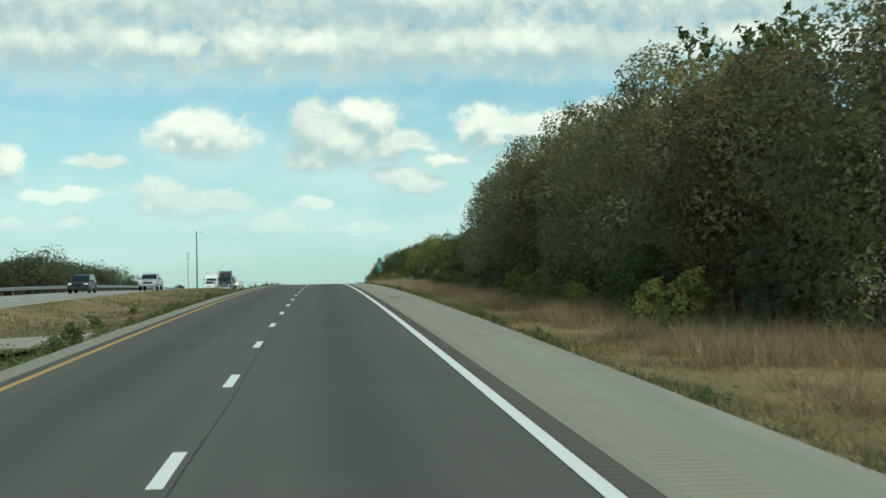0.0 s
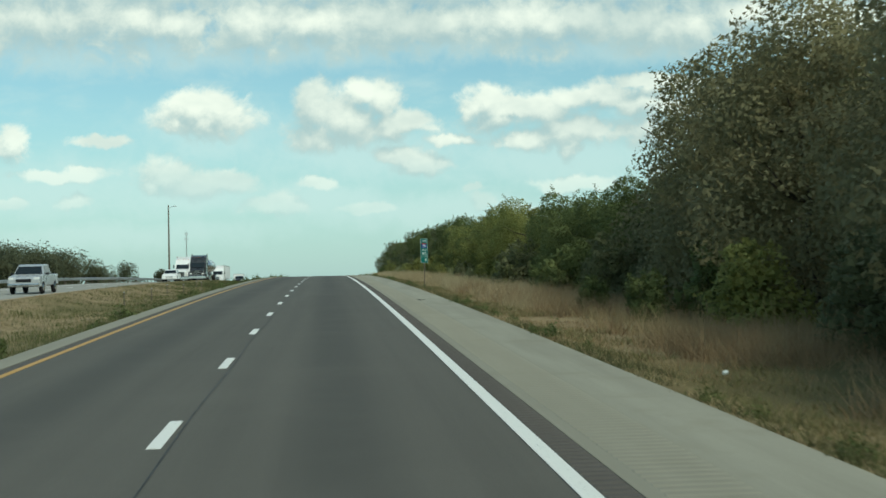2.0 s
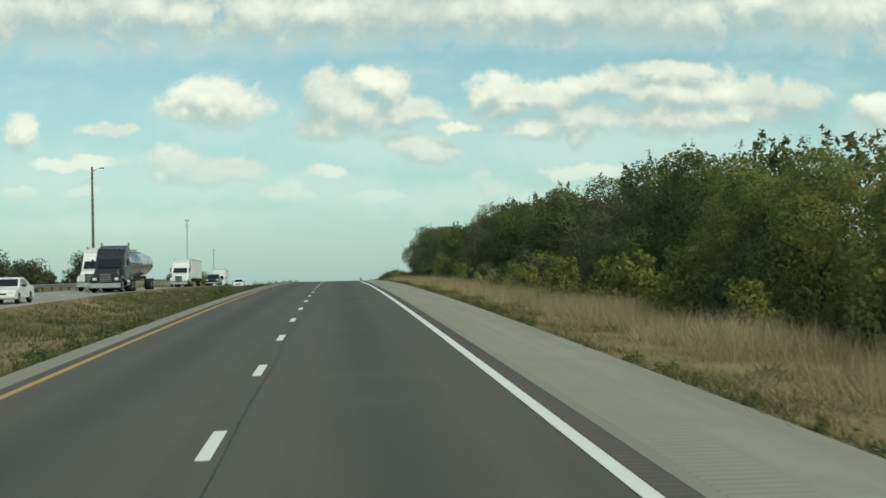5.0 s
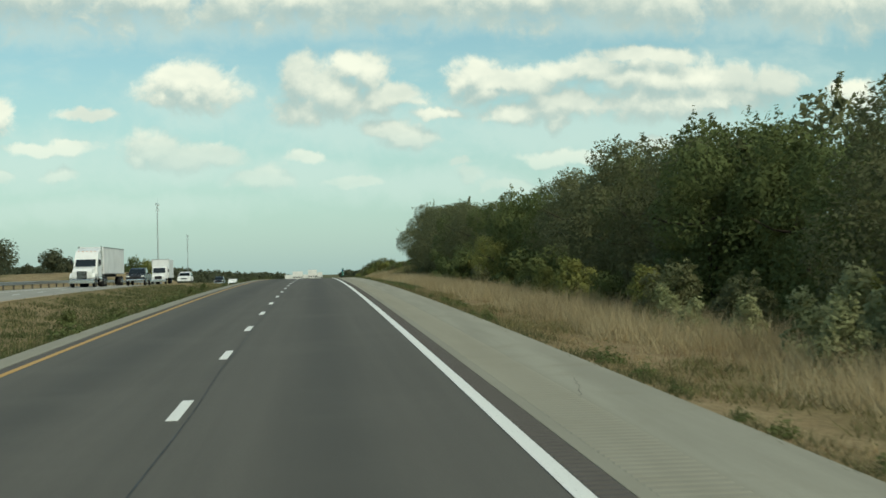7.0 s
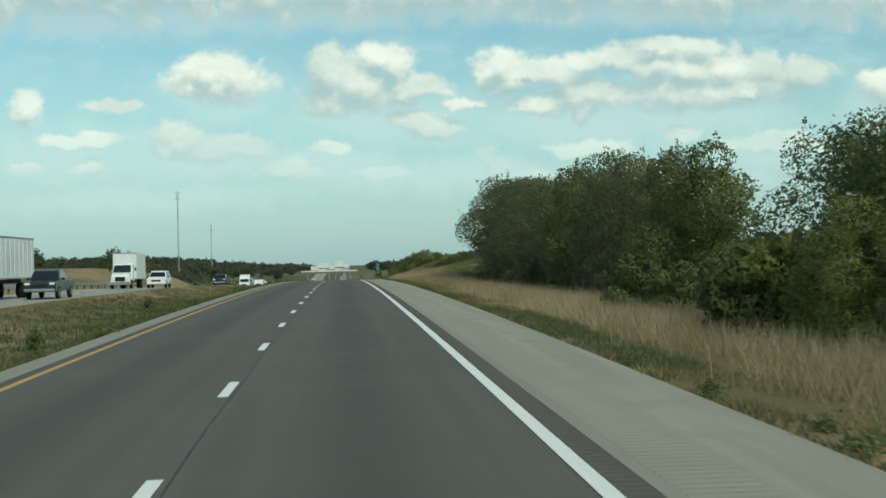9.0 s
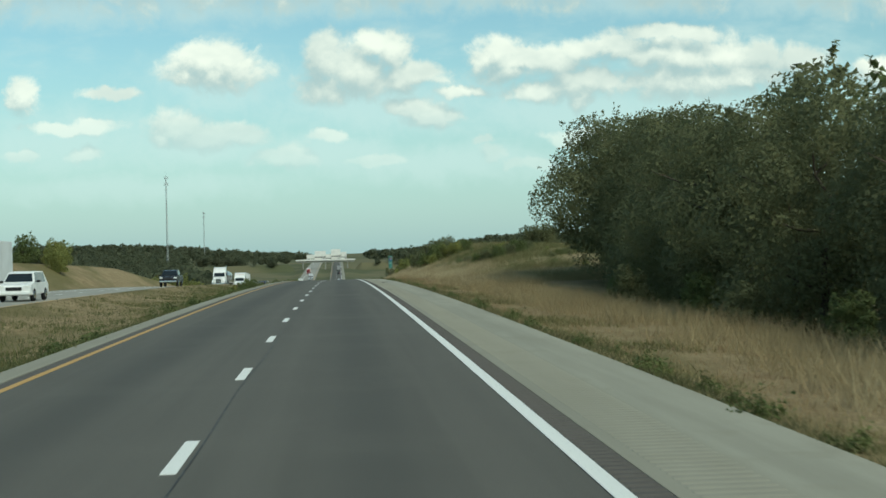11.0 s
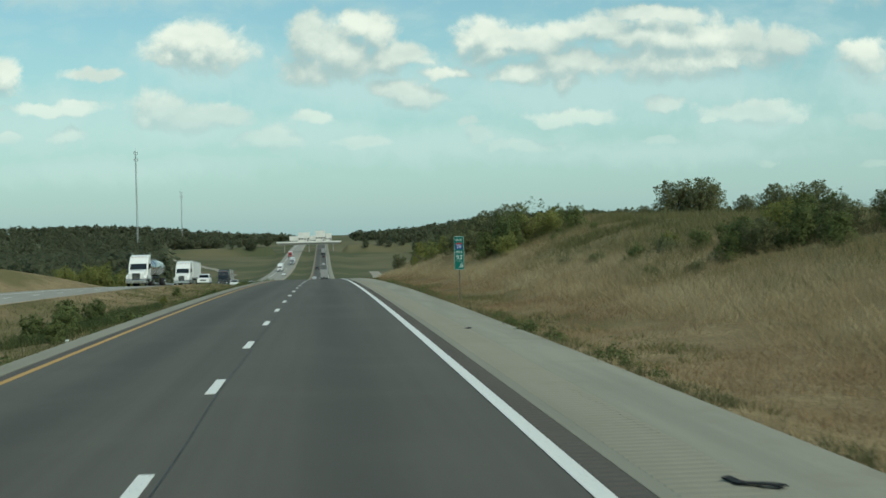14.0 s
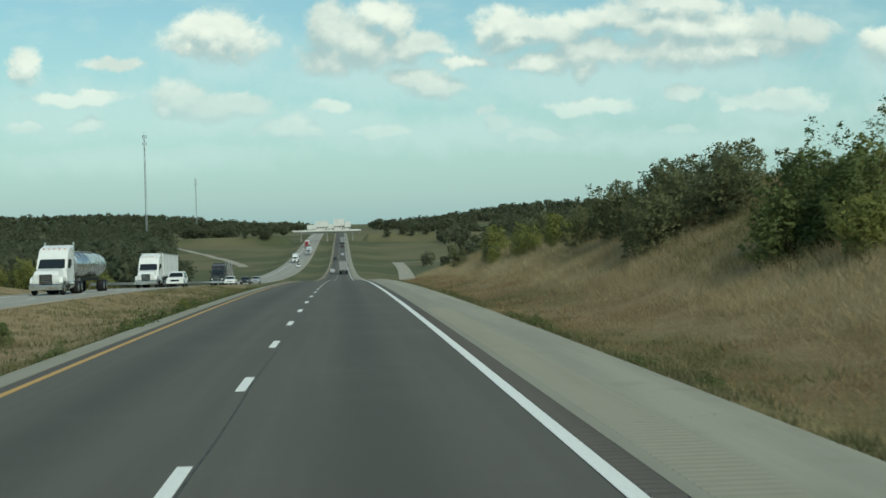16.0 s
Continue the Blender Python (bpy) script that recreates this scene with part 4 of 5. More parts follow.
def guard_rail(x, y0, y1, side):
    """W-beam rail on posts. side: +1 when the traffic passes on its right."""
    top = tagged(new("guard_rail"), label="galvanised steel guard rail on posts beside the carriageway", category="guard rail", group="guard rails")
    wave = [(0.0, 0.45), (0.05, 0.48), (0.05, 0.55), (0.0, 0.585), (0.0, 0.615), (0.05, 0.65), (0.05, 0.72), (0.0, 0.75)]
    ys = np.arange(y0, y1 + 2, 4.0)
    n = len(ys)
    gz = terrain(np.full(n, x), ys)
    v = np.concatenate([np.stack([np.full(n, x + side * (0.1 + a)), ys, gz + b + 0.05], 1) for a, b in wave])
    i = np.arange(n - 1)
    f = np.concatenate([np.stack([c * n + i, (c + 1) * n + i, (c + 1) * n + i + 1, c * n + i + 1], 1) for c in range(len(wave) - 1)])
    link("beam", mesh_np("beam", v, f, M_STEEL), top)
    post = bmesh.new()
    box(post, (0, 0, 0.25), (0.15, 0.1, 1.1), 0.01)
    first = part("post", post, M_WOOD, top)
    for k, yy in enumerate(np.arange(y0, y1, 4.0)):
        o = first if k == 0 else link("post", first.data, top)
        o.matrix_basis = Matrix.Translation((x, yy, float(terrain(x, yy)) + 0.02))
    return top


guard_rail(-25.9, 20, 436, 1)
guard_rail(-25.9, 600, 760, 1)

# stakes in the median
for x, y, h in ((-9.4, 128, 0.75), (-9.1, 137, 0.8), (-9.6, 149, 0.8), (-9.2, 156, 0.75), (-8.8, 166, 0.7), (-10.4, 178, 0.7)):
    top = tagged(new("stake"), label="short wooden stake in the grassy median", category="stake", group="stakes in the median")
    part("post", rod(bmesh.new(), (0, 0, -0.3), (0, 0, h), 0.04, 0.035, 6), M_WOOD, top)
    part("cap", box(bmesh.new(), (0, 0, h), (0.09, 0.09, 0.05), 0.01), M_STEEL, top)
    lay(top, x, y, 0, 0, False, True)

# gravel crossing through the median
xs = np.linspace(-14.35, -4.58, 14)
rows_v, m = [], 7
for x in xs:
    for k in range(m):
        flare = 5.2 + 2.5 * abs((x + 9.5) / 4.9) ** 2
        y = 36 + (k / (m - 1) - 0.5) * flare
        rows_v.append((x, y, max(float(terrain(x, y)) + 0.09, prof(y) - 0.30 * (1 - (x + 14.35) / 9.8) - 0.28)))
ids = np.arange(len(rows_v)).reshape(len(xs), m)
f = np.stack([ids[:-1, :-1], ids[1:, :-1], ids[1:, 1:], ids[:-1, 1:]], -1).reshape(-1, 4)
tagged(new("crossover", mesh_np("crossover", rows_v, f, M_GRAVEL, True)), label="pale gravel crossing through the grassy median", category="crossover", kind="structure")

# the lane that climbs beside the valley
py = np.linspace(690, 1085, 60)
px = 17.5 + 10.5 * ease((py - 700) / 380)
tail = [(28 + 26 * math.sin(a) , 1085 + 22 * (1 - math.cos(a))) for a in np.linspace(0.1, 1.5, 10)] + [(60, 1107), (90, 1112)]
path = list(zip(px, py)) + tail
v, f = [], []
for k, (x, y) in enumerate(path):
    a, b = Vector(path[max(k - 1, 0)]), Vector(path[min(k + 1, len(path) - 1)])
    t = (b - a).normalized()
    for s in (-2.6, 2.6):
        qx, qy = x + t.y * s, y - t.x * s
        v.append((qx, qy, max(float(terrain(qx, qy)), float(terrain(x, y))) + 0.12))
    if k:
        f.append((2 * k - 2, 2 * k - 1, 2 * k + 1, 2 * k))
tagged(new("side_road", mesh_np("side_road", v, f, M_GRAVEL)), label="pale side road bending away across the valley", category="side road", kind="structure")
py = np.linspace(1090, 1400, 40)
v, f = [], []
for k, y in enumerate(py):
    x = -46 - 76 * ((y - 1090) / 310) ** 1.25
    for s in (-2.4, 2.4):
        v.append((x + s, y, float(terrain(x + s, y)) + 0.15))
    if k:
        f.append((2 * k - 2, 2 * k - 1, 2 * k + 1, 2 * k))
tagged(new("side_road", mesh_np("side_road", v, f, M_GRAVEL)), label="pale side road climbing the wooded hill", category="side road", kind="structure")


# ------------------------------------------------------------ overpass and buildings beyond it
top = tagged(new("overpass"), label="pale concrete road bridge over both carriageways", category="bridge")
oy = 1416
oz = prof(oy)
part("deck", box(bmesh.new(), (-9, oy, oz + 6.4), (50, 9, 0.5), 0.05), M_ROAD_W, top)
for s in (-1, 1):
    part("parapet", box(bmesh.new(), (-9, oy + s * 4.4, oz + 7.1), (50, 0.3, 0.9), 0.03), M_BUILD, top)
for k in range(5):
    part("girder", box(bmesh.new(), (-9, oy - 3.6 + 1.8 * k, oz + 5.6), (48, 0.4, 1.1), 0.03), M_ROAD_W, top)
for x in (-28, -9, 9.5):
    for dy in (-3, 0, 3):
        part("pier", rod(bmesh.new(), (x, oy + dy, oz - 1.5), (x, oy + dy, oz + 4.6), 0.5, None, 10), M_ROAD_W, top)
    part("pier_cap", box(bmesh.new(), (x, oy, oz + 4.8), (1.2, 8.6, 0.7), 0.05), M_ROAD_W, top)


def building(x, y, w, d, h, words, windows=4):
    b = tagged(new("building"), label=words, category="building", group="buildings beyond the bridge")
    z = float(terrain(x, y))
    wall = part("wall", box(bmesh.new(), (0, 0, h / 2 - 1), (w, d, h + 2), 0.05), M_BUILD, b)
    part("roof", box(bmesh.new(), (0, 0, h + 0.1), (w + 0.1, d + 0.1, 0.25), 0.05), M_PAINT_WHITE, b)
    for k in range(windows):
        part("window", box(bmesh.new(), (-w / 2 + w * (k + 0.5) / windows, -d / 2 - 0.03, h * 0.3), (w / windows * 0.6, 0.12, h * 0.14), 0.02), M_GLASS, wall)
    part("door", box(bmesh.new(), (w * 0.32, -d / 2 - 0.04, 1.05), (1.1, 0.14, 2.1), 0.02), M_PAINT_DARK, wall)
    b.matrix_basis = Matrix.Translation((x, y, z))


for x, y, w, d, h in ((-33, 1975, 10, 10, 8), (-21, 1990, 14, 10, 11), (-10, 1970, 7, 12, 7), (-1, 1995, 12, 10, 12.5), (9, 1975, 7, 12, 9)):
    building(x, y, w, d, h, "white low building in sunlight beyond the bridge")
building(-150, 1130, 14, 9, 4.5, "pale farm building among trees on the hill", 3)


# ------------------------------------------------------------ vehicles; their fronts look towards -y
def wheel(top, x, y, r, w, dual=False):
    """A wheel with its axle across; x is the outer face."""
    s = 1 if x > 0 else -1
    bm = bmesh.new()
    width = w * (2.1 if dual else 1)
    made = bmesh.ops.create_cone(bm, cap_ends=True, segments=20, radius1=r, radius2=r, depth=width, matrix=Matrix.Translation((x - s * width / 2, y, r)) @ Matrix.Rotation(math.pi / 2, 4, "Y"))["verts"]
    rim_edges = [e for e in bm.edges if abs(e.verts[0].co.x - e.verts[1].co.x) < 1e-4]
    bmesh.ops.bevel(bm, geom=rim_edges, offset=r * 0.09, segments=2, affect="EDGES")
    tyre = part("wheel", bm, M_RUBBER, top, "black rubber tyre", True)
    bm = bmesh.new()
    bmesh.ops.create_cone(bm, cap_ends=True, segments=16, radius1=r * 0.62, radius2=r * 0.5, depth=0.05, matrix=Matrix.Translation((x, y, r)) @ Matrix.Rotation(s * math.pi / 2, 4, "Y"))
    part("rim", bm, M_CHROME, tyre)


def lamps(top, x, y, z, w, h, mat=None):
    for s in (-1, 1):
        part("headlight", box(bmesh.new(), (s * x, y, z), (w, 0.08, h), 0.03), mat or M_LAMP_GLASS, top, "clear glass headlight")


def mirrors(top, x, y, z, w, h):
    for s in (-1, 1):
        bm = bmesh.new()
        box(bm, (s * x, y, z), (w, 0.08, h), 0.02)
        rod(bm, (s * (x - w), y + 0.05, z), (s * x, y, z), 0.02)
        part("mirror", bm, M_BLACK, top)


def tractor(top, paint, sleeper=True):
    """The towing unit of a lorry: a long bonnet, a tall cab and a sleeper."""
    cab = part("cab", slab(bmesh.new(), [(2.1, 1.0), (2.1, 2.0), (2.62, 2.75), (2.75, 3.0), (3.3, 3.55), (4.7, 3.85), (4.9, 3.85), (4.9, 1.0)], -1.18, 1.18, 0.06, 0.06), paint, top)
    hood = part("bonnet", slab(bmesh.new(), [(0.15, 0.85), (0.12, 1.55), (0.5, 1.82), (2.2, 2.02), (2.2, 0.85)], -1.02, 1.02, 0.08, 0.14), paint, top)
    part("windscreen", slab(bmesh.new(), [(2.07, 2.06), (2.57, 2.74), (2.62, 2.74), (2.14, 2.04)], -1.0, 1.0, 0.0, 0.06), M_GLASS, cab, "dark windscreen")
    for s in (-1, 1):
        part("side_window", slab(bmesh.new(), [(2.5, 2.05), (2.85, 2.72), (3.4, 2.72), (3.4, 2.05)], s * 1.15, s * 1.19, 0.0), M_GLASS, cab)
        part("fender", slab(bmesh.new(), [(0.2, 0.95), (0.45, 1.3), (1.0, 1.42), (1.6, 1.25), (1.9, 0.85), (1.75, 0.8), (1.45, 1.1), (0.6, 1.1), (0.35, 0.8)], s * 0.92, s * 1.22, 0.02), paint, hood)
        part("exhaust_pipe", rod(bmesh.new(), (s * 1.1, 5.05, 1.2), (s * 1.1, 5.05, 4.1), 0.08), M_CHROME, top, "chrome exhaust stack")
        part("fuel_tank", rod(bmesh.new(), (s * 1.0, 2.7, 0.75), (s * 1.0, 4.2, 0.75), 0.32, None, 14), M_CHROME, top)
    grille = part("grille", box(bmesh.new(), (0, 0.1, 1.2), (0.95, 0.1, 0.75), 0.03), M_BLACK, hood, "dark radiator grille")
    for k in range(5):
        part("bar", box(bmesh.new(), (0, 0.04, 0.93 + 0.135 * k), (0.9, 0.04, 0.035)), M_CHROME, grille)
    part("bumper", slab(bmesh.new(), [(-0.1, 0.38), (-0.1, 0.78), (0.25, 0.8), (0.3, 0.38)], -1.22, 1.22, 0.04), M_CHROME, top, "chrome bumper")
    lamps(top, 0.86, 0.12, 1.1, 0.3, 0.2)
    mirrors(top, 1.38, 2.45, 2.45, 0.16, 0.5)
    for k in range(5):
        part("marker_lamp", box(bmesh.new(), (-0.8 + 0.4 * k, 3.25, 3.55), (0.12, 0.1, 0.06), 0.01), M_AMBER, cab)
    part("frame", box(bmesh.new(), (0, 4.4, 0.85), (0.95, 7.6, 0.28), 0.02), M_BLACK, top)
    for s in (-1, 1):
        wheel(top, s * 1.2, 1.05, 0.51, 0.3)
        for y in (6.2, 7.5):
            wheel(top, s * 1.22, y, 0.51, 0.28, True)


def semi(x, y, paint, words, load="box", load_mat=None):
    top = tagged(new("semi_truck"), label=words, category="truck", group="lorries on the far carriageway")
    tractor(top, paint)
    mat = load_mat or M_TRAILER
    y0, y1 = 5.5, 19.5
    if load == "box":
        t = part("trailer", box(bmesh.new(), (0, (y0 + y1) / 2, 2.65), (2.55, y1 - y0, 2.75), 0.04), mat, top, "white box trailer")
        bm = bmesh.new()
        for z in (1.32, 3.98):
            for s in (-1, 1):
                box(bm, (s * 1.28, (y0 + y1) / 2, z), (0.04, y1 - y0, 0.1), 0.01)
        part("rail", bm, M_STEEL, t)
        rib = None
        for k in range(12 if y < 700 else 0):
            for s in (-1, 1):
                if rib is None:
                    rib = o = part("rib", box(bmesh.new(), (0, 0, 0), (0.02, 0.05, 2.5)), M_TRAILER, t)
                else:
                    o = link("rib", rib.data, t)
                o.location = (s * 1.282, y0 + 0.6 + k * 1.15, 2.65)
    else:
        bm = bmesh.new()
        bmesh.ops.create_cone(bm, cap_ends=True, segments=28, radius1=1.12, radius2=1.12, depth=y1 - y0 - 1.0, matrix=Matrix.Translation((0, (y0 + y1) / 2, 2.35)) @ Matrix.Rotation(math.pi / 2, 4, "X") @ Matrix.Diagonal((1.08, 0.92, 1, 1)))
        caps = [e for e in bm.edges if abs(e.verts[0].co.y - e.verts[1].co.y) < 1e-4]
        bmesh.ops.bevel(bm, geom=caps, offset=0.35, segments=4, affect="EDGES")
        t = part("tank", bm, mat, top, "rounded tank body", True)
        for k in range(6):
            bm = bmesh.new()
            bmesh.ops.create_cone(bm, segments=28, radius1=1.15, radius2=1.15, depth=0.1, matrix=Matrix.Translation((0, y0 + 1.5 + k * 2.2, 2.35)) @ Matrix.Rotation(math.pi / 2, 4, "X") @ Matrix.Diagonal((1.08, 0.92, 1, 1)))
            part("band", bm, M_STEEL, t)
        part("walkway", box(bmesh.new(), (0, (y0 + y1) / 2, 3.42), (0.7, 9.0, 0.08), 0.01), M_STEEL, t)
    part("under_frame", box(bmesh.new(), (0, 13.5, 1.12), (1.0, 11, 0.3), 0.02), M_BLACK, top)
    part("landing_leg", box(bmesh.new(), (0, 9.0, 0.75), (1.6, 0.15, 0.9), 0.02), M_STEEL, top)
    for s in (-1, 1):
        for yy in (17.2, 18.5):
            wheel(top, s * 1.24, yy, 0.51, 0.28, True)
    return lay(top, x, y, -0.3)


def box_truck(x, y, words):
    top = tagged(new("box_truck"), label=words, category="truck", group="lorries on the far carriageway")
    cab = part("cab", slab(bmesh.new(), [(1.4, 0.8), (1.4, 1.65), (1.85, 2.45), (2.3, 2.6), (3.0, 2.6), (3.0, 0.8)], -1.05, 1.05, 0.06, 0.1), M_PAINT_WHITE, top)
    part("bonnet", slab(bmesh.new(), [(0.1, 0.7), (0.1, 1.25), (0.4, 1.5), (1.5, 1.66), (1.5, 0.7)], -0.98, 0.98, 0.08, 0.12), M_PAINT_WHITE, top)
    part("windscreen", slab(bmesh.new(), [(1.37, 1.7), (1.8, 2.42), (1.86, 2.42), (1.45, 1.68)], -0.9, 0.9, 0.0, 0.06), M_GLASS, cab, "dark windscreen")
    part("grille", box(bmesh.new(), (0, 0.08, 1.0), (1.0, 0.08, 0.45), 0.02), M_BLACK, top)
    part("bumper", box(bmesh.new(), (0, 0.02, 0.55), (2.2, 0.25, 0.3), 0.05), M_CHROME, top)
    lamps(top, 0.75, 0.1, 1.0, 0.3, 0.2)
    mirrors(top, 1.3, 1.75, 2.0, 0.16, 0.4)
    body = part("cargo_box", box(bmesh.new(), (0, 6.2, 2.35), (2.45, 6.2, 2.7), 0.04), M_TRAILER, top, "white cargo box")
    part("corner_trim", box(bmesh.new(), (0, 3.12, 3.66), (2.47, 0.06, 0.12), 0.01), M_STEEL, body)
    part("frame", box(bmesh.new(), (0, 5.0, 0.8), (0.9, 8.6, 0.25), 0.02), M_BLACK, top)
    for s in (-1, 1):
        wheel(top, s * 1.08, 1.1, 0.46, 0.26)
        wheel(top, s * 1.15, 7.3, 0.46, 0.26, True)
    return lay(top, x, y, -0.3)


def car(x, y, paint, words, kind="sedan", dz=-0.3, turn=0.0, name=None):
    """A passenger car, van or pickup: body, cabin, glass, lamps and wheels."""
    top = tagged(new(name or {"sedan": "car", "suv": "suv", "pickup": "pickup_truck"}[kind]), label=words, category={"sedan": "car", "suv": "car", "pickup": "pickup"}[kind], group="cars on the road")
    if kind == "sedan":
        low = [(0.0, 0.35), (-0.02, 0.62), (0.2, 0.78), (1.35, 0.95), (3.7, 1.0), (4.6, 0.95), (4.68, 0.6), (4.6, 0.32), (0.1, 0.28)]
        hi = [(1.2, 0.93), (1.95, 1.4), (2.5, 1.47), (3.2, 1.43), (4.05, 0.98)]
        w, wh, wy = 0.9, 0.33, (0.92, 3.65)
    elif kind == "suv":
        low = [(0.0, 0.42), (-0.02, 0.85), (0.2, 1.0), (1.3, 1.1), (4.5, 1.12), (4.75, 1.05), (4.8, 0.45), (0.1, 0.36)]
        hi = [(1.15, 1.08), (1.75, 1.66), (2.3, 1.76), (4.2, 1.74), (4.7, 1.1)]
        w, wh, wy = 0.96, 0.38, (0.95, 3.8)
    else:
        low = [(0.0, 0.5), (-0.02, 0.95), (0.2, 1.12), (1.45, 1.2), (5.7, 1.22), (5.75, 0.55), (0.1, 0.45)]
        hi = [(1.35, 1.18), (1.95, 1.76), (2.4, 1.86), (3.6, 1.84), (3.8, 1.2)]
        w, wh, wy = 1.0, 0.41, (1.05, 4.55)
    body = part("body", slab(bmesh.new(), low, -w, w, 0.07, 0.05), paint, top)
    cabin = part("cabin", slab(bmesh.new(), hi, -w + 0.08, w - 0.08, 0.05, 0.16), paint, top)
    (ya, za), (yb, zb) = hi[0], hi[1]
    g = [(ya + (yb - ya) * q - 0.035, za + (zb - za) * q) for q in (0.12, 0.93)] + [(ya + (yb - ya) * q + 0.02, za + (zb - za) * q) for q in (0.93, 0.12)]
    part("windscreen", slab(bmesh.new(), g, -w + 0.16, w - 0.16, 0.0, 0.13), M_GLASS, cabin, "dark windscreen")
    lo_z, hi_z = hi[0][1], max(p[1] for p in hi)
    for s in (-1, 1):
        zt, zl = hi[2][1] - 0.09, hi[0][1] + 0.03
        shape = [(hi[0][0] + 0.4, zl), (hi[1][0] + 0.15, zt), (hi[-2][0] - 0.1, zt), (hi[-1][0] - 0.5 if kind != "pickup" else hi[-1][0] - 0.15, zl)]
        bm = bmesh.new()
        rings = [[bm.verts.new((s * (w - 0.08 - 0.16 * (z - lo_z) / (hi_z - lo_z) + o), yy, z)) for yy, z in shape] for o in (-0.02, 0.012)]
        bm.faces.new(rings[1])
        bm.faces.new(rings[0][::-1])
        for i in range(4):
            bm.faces.new((rings[0][i], rings[0][(i + 1) % 4], rings[1][(i + 1) % 4], rings[1][i]))
        part("side_window", bm, M_GLASS, cabin)
        part("headlight", box(bmesh.new(), (s * (w - 0.24), 0.06, low[1][1] + 0.02), (0.34, 0.16, 0.15), 0.04), M_LAMP_GLASS, body, "clear glass headlight")
        part("tail_lamp", box(bmesh.new(), (s * (w - 0.2), low[-3][0] - 0.02, low[1][1] + 0.1), (0.2, 0.1, 0.22), 0.03), M_SIGN_RED, body, "red tail lamp")
    part("grille", box(bmesh.new(), (0, 0.0, low[1][1] - 0.1), (w * 0.95, 0.08, 0.2), 0.03), M_BLACK, body)
    part("bumper", box(bmesh.new(), (0, -0.02, low[0][1] + 0.08), (w * 1.9, 0.16, 0.18), 0.05), paint if kind != "pickup" else M_CHROME, body)
    mirrors(top, w + 0.1, hi[0][0] + 0.45, hi[0][1] + 0.08, 0.2, 0.14)
    if kind == "pickup":
        part("bed_floor", box(bmesh.new(), (0, 4.75, 1.225), (1.6, 1.7, 0.02)), M_BLACK, body)
    for s in (-1, 1):
        for yy in wy:
            wheel(top, s * (w + 0.01), yy, wh, 0.22)
    return lay(top, x, y, dz, turn)


INNER, OUTER = -17.05, -20.8
car(OUTER, 119, M_PAINT_DARK, "dark sport utility car on the far carriageway", "suv")
car(INNER, 138, M_PAINT_SILVER, "silver pickup truck on the far carriageway", "pickup")
car(INNER, 213, M_PAINT_WHITE, "white saloon car on the pale carriageway", "sedan")
semi(OUTER, 326, M_PAINT_WHITE, "white lorry with a long white box trailer")
car(INNER, 336, M_PAINT_DARK, "dark pickup truck on the far carriageway", "pickup")
semi(INNER, 246, M_PAINT_DARK, "dark lorry with a steel tank trailer", "tank", M_TANK)
semi(OUTER, 260, M_PAINT_WHITE, "white lorry overtaken by a dark tank lorry")
box_truck(OUTER, 388, "white delivery truck with a tall cargo box")
car(INNER, 387, M_PAINT_WHITE, "white sport utility car with its lamps to the front", "suv")
car(INNER, 455, M_PAINT_DARK, "dark pickup truck beside the brown bank", "pickup")
semi(OUTER, 556, M_PAINT_WHITE, "white lorry with a steel tank trailer", "tank", M_TANK)
semi(OUTER, 606, M_PAINT_WHITE, "white lorry with a pale box trailer")
car(INNER, 602, M_PAINT_WHITE, "white sport utility car beside a lorry", "suv")
car(INNER, 672, M_PAINT_WHITE, "white car coming up the hill", "sedan")
car(INNER, 705, M_PAINT_DARK, "dark car coming up the hill", "sedan")
semi(OUTER, 690, M_PAINT_DARK, "dark lorry with a box trailer", "box", M_PAINT_DARK)
car(INNER, 735, M_PAINT_SILVER, "silver car coming up the hill", "sedan")
# far down in the valley and up the other side
for x, y, p in ((-20.8, 1075, M_PAINT_WHITE), (-17.0, 1180, M_PAINT_SILVER), (-20.8, 1290, M_PAINT_RED)):
    semi(x, y, p, "lorry far off on the slope beyond the valley")
for x, y, p in ((-17.0, 1010, M_PAINT_WHITE), (-20.8, 1130, M_PAINT_SILVER), (-17, 1240, M_PAINT_WHITE), (-20.8, 1345, M_PAINT_WHITE)):
    car(x, y, p, "car far off on the slope beyond the valley")
for x, y, p, kind in ((1.85, 905, M_PAINT_DARK, "suv"), (-1.75, 880, M_PAINT_SILVER, "sedan"), (-1.75, 1085, M_PAINT_DARK, "suv"), (1.85, 1150, M_PAINT_SILVER, "sedan"), (1.85, 1270, M_PAINT_DARK, "suv")):
    car(x, y + 4.6, p, "car driving away far ahead in the valley", kind, 0.0, math.pi)


def rear_truck(x, y):
    """A box lorry seen from behind, far ahead."""
    o = semi(x, y, M_PAINT_SILVER, "grey box lorry driving away down the valley", "box", M_ROOF)
    lay(o, x, y + 19.5, 0.0, math.pi)


rear_truck(1.85, 860)
rear_truck(1.85, 1330)


